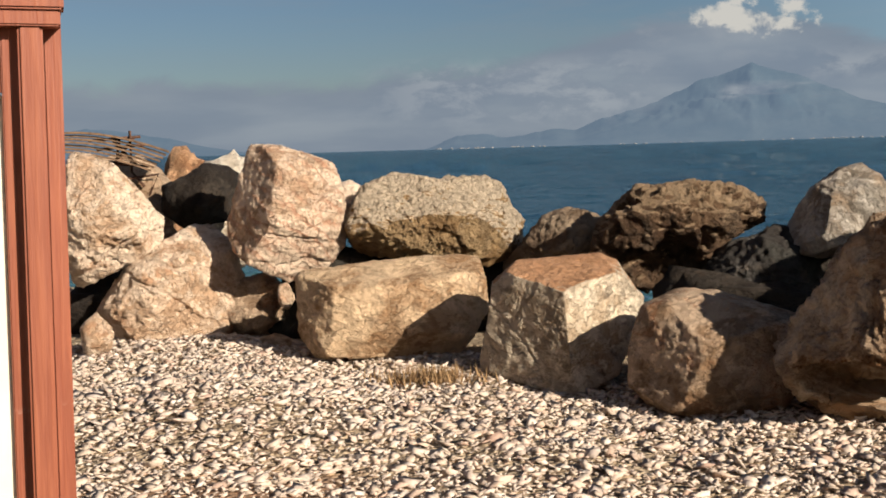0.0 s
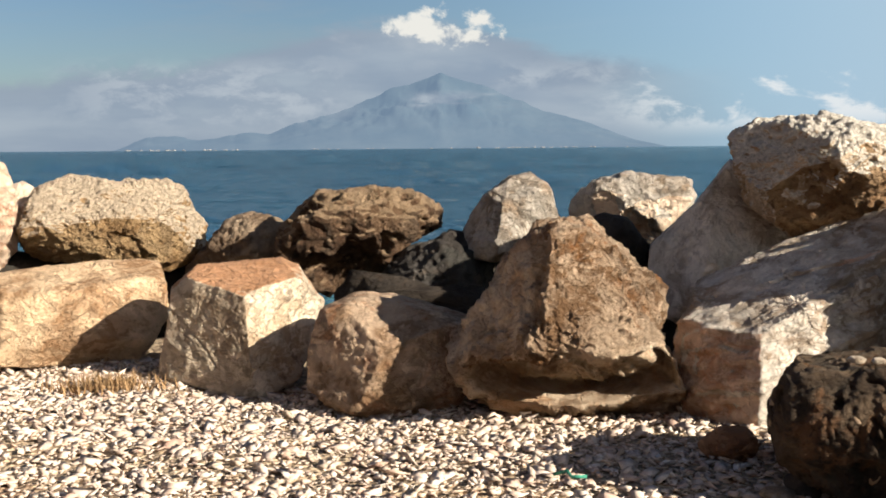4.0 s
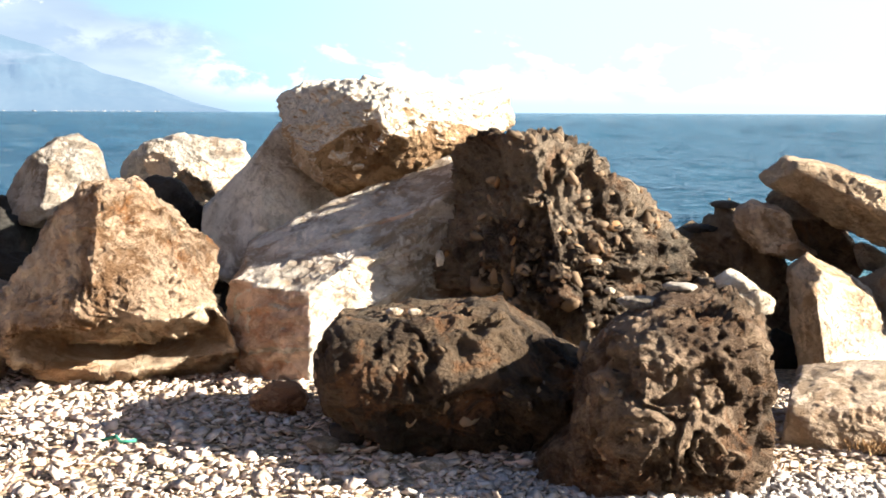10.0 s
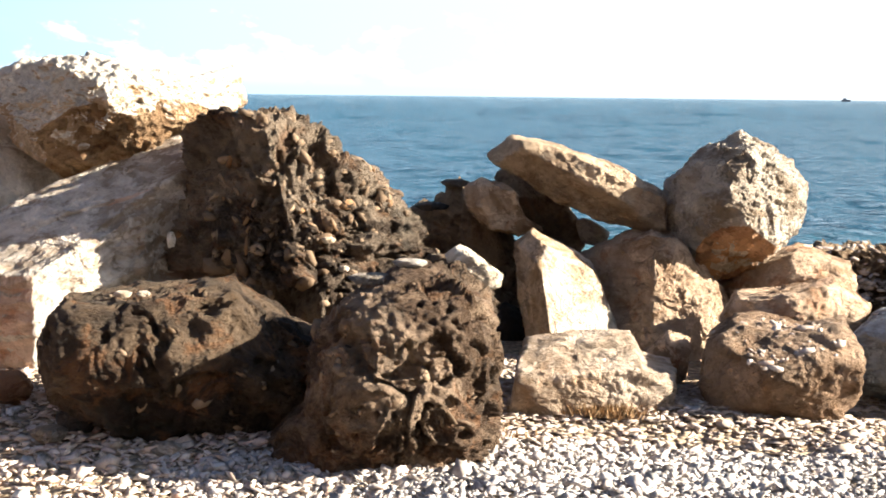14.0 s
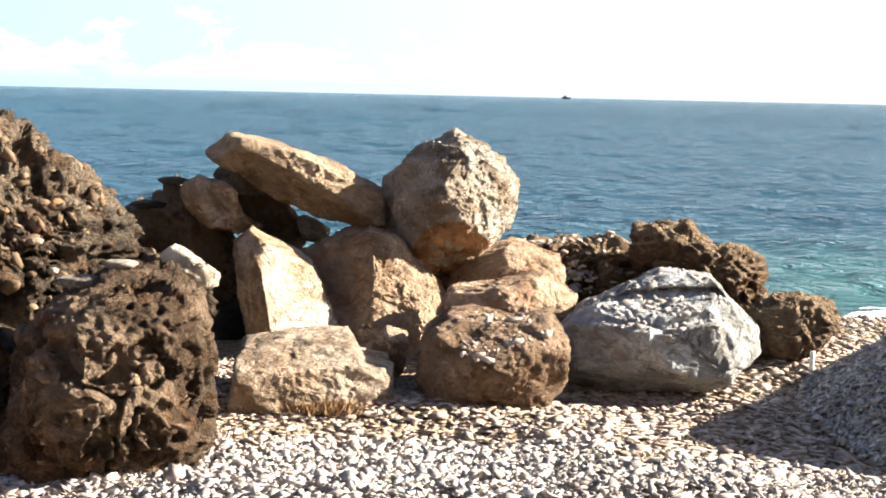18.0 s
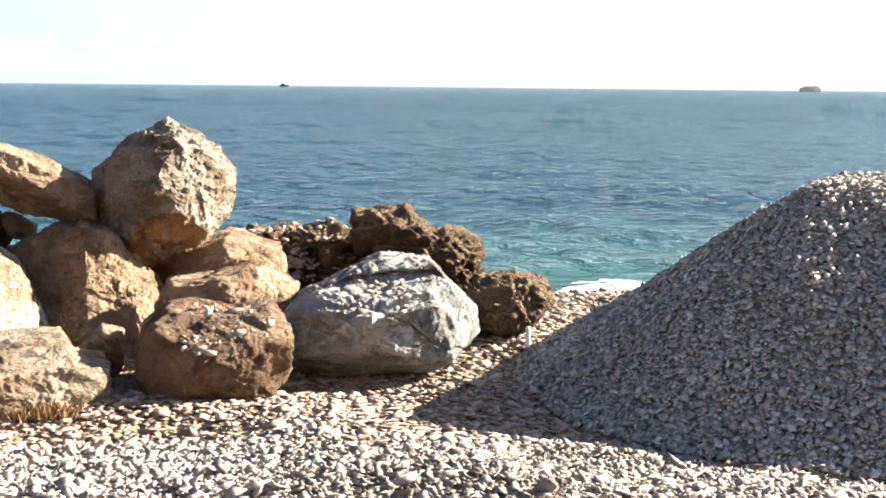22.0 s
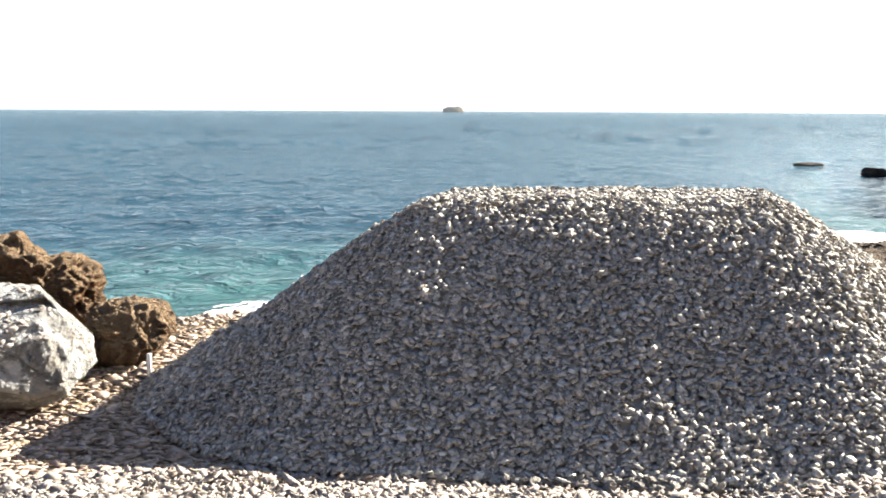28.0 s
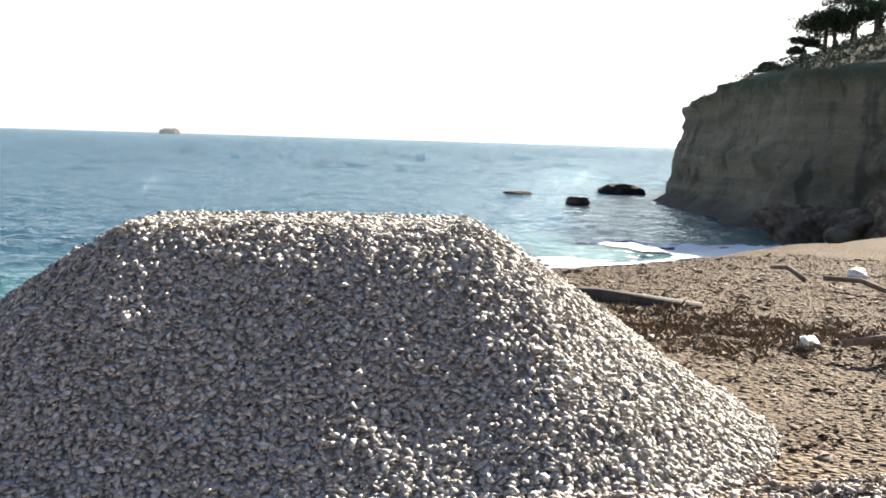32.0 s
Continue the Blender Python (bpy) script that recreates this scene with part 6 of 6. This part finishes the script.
def make_kiosk():
    """Corner of a painted wooden hut, its near post beside the camera."""
    az = radians(-71.35)
    at = Vector((-0.308, 0.11, 0)) + Vector((math.sin(az), math.cos(az), 0)) * 3.3
    hut = new("beach_kiosk")
    hut.matrix_world = Matrix.Translation(at) @ Matrix.Rotation(radians(72), 4, "Z") @ pose(-0.031, 0, 0, 0, 1.0, 0)
    board("corner_post", (0.060, 0.10, 2.1), pose(-0.075, 0.05, 1.05), red_paint, hut)
    board("side_board", (0.046, 0.05, 2.0), pose(-0.024, 0.10, 1.0), red_paint, hut)
    board("door_stile", (0.03, 0.05, 1.98), pose(-0.132, 0.075, 0.99), red_paint, hut)
    board("door_rail", (0.6, 0.045, 0.17), pose(-0.448, 0.078, 1.865), red_paint, hut)
    board("fillet", (0.014, 0.03, 1.98), pose(-0.111, 0.062, 0.99), red_paint, hut)
    board("panel", (0.6, 0.02, 1.78), pose(-0.448, 0.082, 0.89), white_panel, hut, "white painted door panel")
    board("cornice", (1.1, 0.16, 0.045), pose(-0.537, 0.04, 2.06), red_paint, hut)
    board("cornice", (1.07, 0.14, 0.05), pose(-0.528, 0.045, 2.01), red_paint, hut)
    board("cornice", (1.04, 0.125, 0.04), pose(-0.522, 0.05, 1.965), red_paint, hut)
    board("side_wall", (0.03, 1.2, 1.98), pose(-0.06, 0.80, 0.99), red_paint, hut)
    board("roof", (1.1, 1.5, 0.05), pose(-0.54, 0.70, 2.11), red_paint, hut)
    tagged(hut, "red-brown painted wooden kiosk with moulded cornice and white panel", "kiosk")


def tuft(x, y, wide, tall, seed):
    rng = np.random.default_rng(seed)
    n = 520
    px, py = rng.normal(0, wide * 0.42, n), rng.normal(0, wide * 0.2, n)
    a = rng.uniform(0, 2 * np.pi, n)
    lean = rng.uniform(0.3, 1.3, n)
    h = tall * rng.uniform(0.3, 1.0, n)
    tip = np.stack([px + np.cos(a) * h * lean, py + np.sin(a) * h * lean, h], 1)
    foot = np.stack([px, py, 0 * px - 0.02], 1)
    side = np.stack([-np.sin(a), np.cos(a), 0 * a], 1) * 0.006
    v = np.stack([foot - side, foot + side, tip], 1).reshape(-1, 3)
    ob = new("dry_grass", mesh_from("dry_grass", v, np.arange(3 * n).reshape(-1, 3), straw, False))
    ob.location = (x, y, float(beach_height(np.array([x]), np.array([y]))[0]) + 0.02)
    ob.rotation_euler = (0, 0, -math.atan2(x, y))
    return tagged(ob, "dry brown tuft of grass in the shingle", "grass", kind="stuff")


def at(az, d, up=0.0):
    x, y = d * math.sin(radians(az)), d * math.cos(radians(az))
    return Vector((x, y, float(beach_height(np.array([x]), np.array([y]))[0]) + up))


def make_debris():
    # warped boards and a rusty frame behind the first boulders
    stack = new("board_stack")
    stack.matrix_world = Matrix.Translation((-12.5, 4.42, 1.56)) @ Matrix.Rotation(radians(70), 4, "Z")
    for i in range(7):
        bm = bmesh.new()
        for s in range(9):
            x = -0.75 + s * 0.17
            z = 0.03 * i + 0.13 - 0.28 * max(0, (s - 3) / 6) ** 1.6
            for yy in (-0.09, 0.09):
                for zz in (-0.010, 0.010):
                    bm.verts.new((x + 0.03 * i, yy + 0.02 * (i % 3), z + zz))
        bm.verts.ensure_lookup_table()
        w = bm.verts
        for s in range(8):
            o = 4 * s
            for q in ((0, 1, 5, 4), (2, 6, 7, 3), (1, 3, 7, 5), (0, 4, 6, 2)):
                bm.faces.new([w[o + j] for j in q])
        bm.faces.new([w[j] for j in (0, 2, 3, 1)])
        bm.faces.new([w[32 + j] for j in (0, 1, 3, 2)])
        part("board", from_bm("board", bm, plank), stack)
    tagged(stack, "stack of warped brown boards on the rocks", "boards")
    frame_ob = new("rusty_frame")
    frame_ob.matrix_world = Matrix.Translation((-12.41, 4.86, 1.52)) @ Matrix.Rotation(radians(68), 4, "Z")
    rods = [[(-.42, 0, .27), (.08, .05, .30)], [(-.35, .1, .18), (.12, .1, .22)], [(-.12, 0, .30), (-.2, .05, -.15)], [(-.02, 0, .36), (-.02, .05, -.05), (.1, .05, -.2)],
            [(-.3, 0, .05), (.15, .1, .0)], [(-.2, .05, .28), (.05, .05, 0)], [(.02, .05, .30), (-.3, .1, -.1)], [(-.1, .02, -.12), (.24, .08, -.08), (.14, .08, -.3)]]
    for r in rods:
        tube("rod", r, 0.014, rusty, frame_ob)
    tagged(frame_ob, "tangled rusty iron frame lying on rocks", "scrap metal")
    tuft(-7.45, 5.0, 0.42, 0.11, 1)
    tuft(-0.29, 6.26, 0.2, 0.045, 2)
    tuft(-1.0, 5.75, 0.3, 0.04, 3)
    # stub of white post in the gravel
    p = at(18.8, 7.75)
    post = tube("marker_post", [tuple(p + Vector((0, 0, -0.05))), tuple(p + Vector((0.004, 0, 0.13)))], 0.016, litter)
    tagged(post, "short white stub of a post in the gravel", "post")
    # timber, driftwood, wrack and litter on the far beach
    log = tube("timber_log", [tuple(at(46.5, 12.7, 0.06)), tuple(at(51.0, 12.8, 0.045)), tuple(at(55.4, 13.0, -0.03))], 0.080, wet_log, segs=12)
    tagged(log, "dark wet timber half buried in the beach", "log")
    for i, (a0, d0, a1, d1, r) in enumerate([(60.4, 15.5, 63.5, 15.2, .03), (61.5, 10.6, 65, 10.8, .03), (58.2, 17, 59.6, 16.2, .03)]):
        q0, q1 = at(a0, d0, 0.12), at(a1, d1, 0.03)
        mid = (q0 + q1) / 2 + Vector((0.05, 0.03, 0.07))
        tagged(tube("driftwood", [tuple(q0), tuple(mid), tuple(q1)], r, drift), "bleached driftwood branch on the gravel", "driftwood")
    for a, d, s in ((60.1, 10.9, .11), (61.7, 17.5, .16), (53.4, 11.0, .035)):
        v, f = ball(3)
        v = v * (1 + 0.35 * fractal(v * 2.2 + d, 3, int(d * 7)))[:, None] * (s, s * 0.7, s * 0.5)
        ob = new("litter", mesh_from("litter", v, f, litter))
        ob.location = at(a, d, s * 0.3)
        tagged(ob, "crumpled white plastic litter on the beach", "litter")
    rng = np.random.default_rng(15)
    n = 190
    az_, d_ = rng.uniform(47, 68, n), rng.normal(11.6, 0.7, n)
    x, y = d_ * np.sin(np.radians(az_)), d_ * np.cos(np.radians(az_))
    keep = pile_height(x, y) < 0.03
    x, y = x[keep], y[keep]
    c = np.stack([x, y, beach_height(x, y) + 0.01], 1)
    v, f = leaves(rng, c, rng.uniform(0.08, 0.28, (len(c), 1)) * (1.4, 1.0, 0.2), 40, 0.05)
    tagged(new("seaweed", mesh_from("seaweed", v, f, wrack, False)), "band of dark dry seaweed along the tide line", "seaweed", kind="stuff")
    q = Vector((-3.64, 4.97, 0.05))
    tagged(tube("rope", [tuple(q + Vector(o)) for o in ((-.09, 0, 0), (-.03, .03, .02), (.03, -.02, .01), (.09, .02, .015))], 0.009, rope), "scrap of green rope in the shingle", "rope")
    for x, y, sx, sz, seed in ((39.6, 27.6, 1.5, .6, 11), (37.2, 24.0, 1.1, .5, 12), (35.0, 20.8, 1.7, .95, 13), (34.2, 18.6, 1.3, .7, 14), (34.0, 16.6, 1.8, 1.1, 15)):
        v, f = ball(5)
        v = v * (1 + 0.25 * fractal(v * 1.5 + seed, 4, seed) + 0.10 * scarps(v * 1.6 + seed, seed))[:, None] * (sx, sx * 0.7, sz)
        ob = new("cliff_foot_rock", mesh_from("cliff_foot_rock", v, f, tanshade))
        ob.location = (x, y, float(beach_height(np.array([x]), np.array([y]))[0]) + 0.3 * sz)
        tagged(ob, "fallen brown rock at the foot of the shaded cliff", "rock", "rocks under the cliff")
    for a, d, sx, sz, seed in ((51.2, 73, 1.35, .52, 3), (49.35, 58, .55, .28, 4), (46.6, 66, .8, .14, 5)):
        v, f = ball(4)
        v = v * (1 + 0.2 * fractal(v * 1.6 + seed, 4, seed))[:, None] * (sx, sx * 0.7, sz)
        ob = new("sea_rock", mesh_from("sea_rock", v, f, dark))
        ob.location = (d * math.sin(radians(a)), d * math.cos(radians(a)), SEA + 0.05)
        ob.rotation_euler = (0, 0, -radians(a))
        tagged(ob, "dark wet rock breaking the sea surface", "rock", "rocks off the headland")


def crust(rock, count, s0, mat, lowest, seed, sink=0.45, name="crust"):
    """Stones set into or lying on a rock."""
    me = rock.data
    co, nr = np.empty(len(me.vertices) * 3), np.empty(len(me.vertices) * 3)
    me.vertices.foreach_get("co", co)
    me.vertices.foreach_get("normal", nr)
    co, nr = co.reshape(-1, 3), nr.reshape(-1, 3)
    rng = np.random.default_rng(seed)
    ok = np.flatnonzero((nr[:, 2] > lowest) & (nr[:, 1] < 0.6))
    pick = rng.choice(ok, min(count, len(ok)), replace=False)
    size = np.exp(rng.normal(math.log(s0), 0.45, len(pick)))
    n = nr[pick]
    tx = np.cross(n, (0.3, 0.9, 0.1))
    tx /= np.linalg.norm(tx, axis=1)[:, None]
    lean = np.stack([tx, np.cross(n, tx), n], 2)
    ob = part(name, strew(name, co[pick] - n * (size * sink * 0.3)[:, None], size, 1, mat, seed, 0.22, lean, False), rock)
    return tagged(ob, kind="stuff")


crust(stones["tall"], 330, 0.030, clast, -0.5, 81, 0.9)
crust(stones["low"], 90, 0.024, clast, -0.3, 82, 1.2)
crust(stones["hollow"], 150, 0.024, clast, -0.4, 83, 1.2)
crust(stones["marble"], 330, 0.017, berm_shingle, 0.90, 84, 0.2)
crust(stones["ledge"], 260, 0.026, tan_shingle, 0.75, 85, 0.0)
crust(stones["crusted"], 70, 0.018, tan_shingle, 0.85, 86, 0.0)
make_kiosk()
make_debris()
make_headland()
for i, (along, back, tall, wide) in enumerate([(2.8, 4.2, 2.4, 1.5), (2.85, 5.4, 2.9, 1.7), (2.75, 3.3, 1.3, 0.8), (2.9, 6.3, 3.1, 1.8), (2.92, 5.0, 2.3, 1.4), (3.05, 5.6, 3.0, 1.7), (2.95, 4.3, 1.9, 1.2), (2.62, 2.2, 0.7, 0.6), (2.05, 0.5, 0.4, 0.25)]):
    q = cliff_line(np.array([along]))[0]
    g = cliff_line(np.array([along + 0.25]))[0] - cliff_line(np.array([along - 0.25]))[0]
    g = g / np.linalg.norm(g)
    pine(q[0] - g[1] * (back + 1.2), q[1] + g[0] * (back + 1.2), float(hill_height(np.array([back]), np.array([(along - 2) * 9]))[0]), tall, wide, 40 + i)
make_pile()
make_shingle()
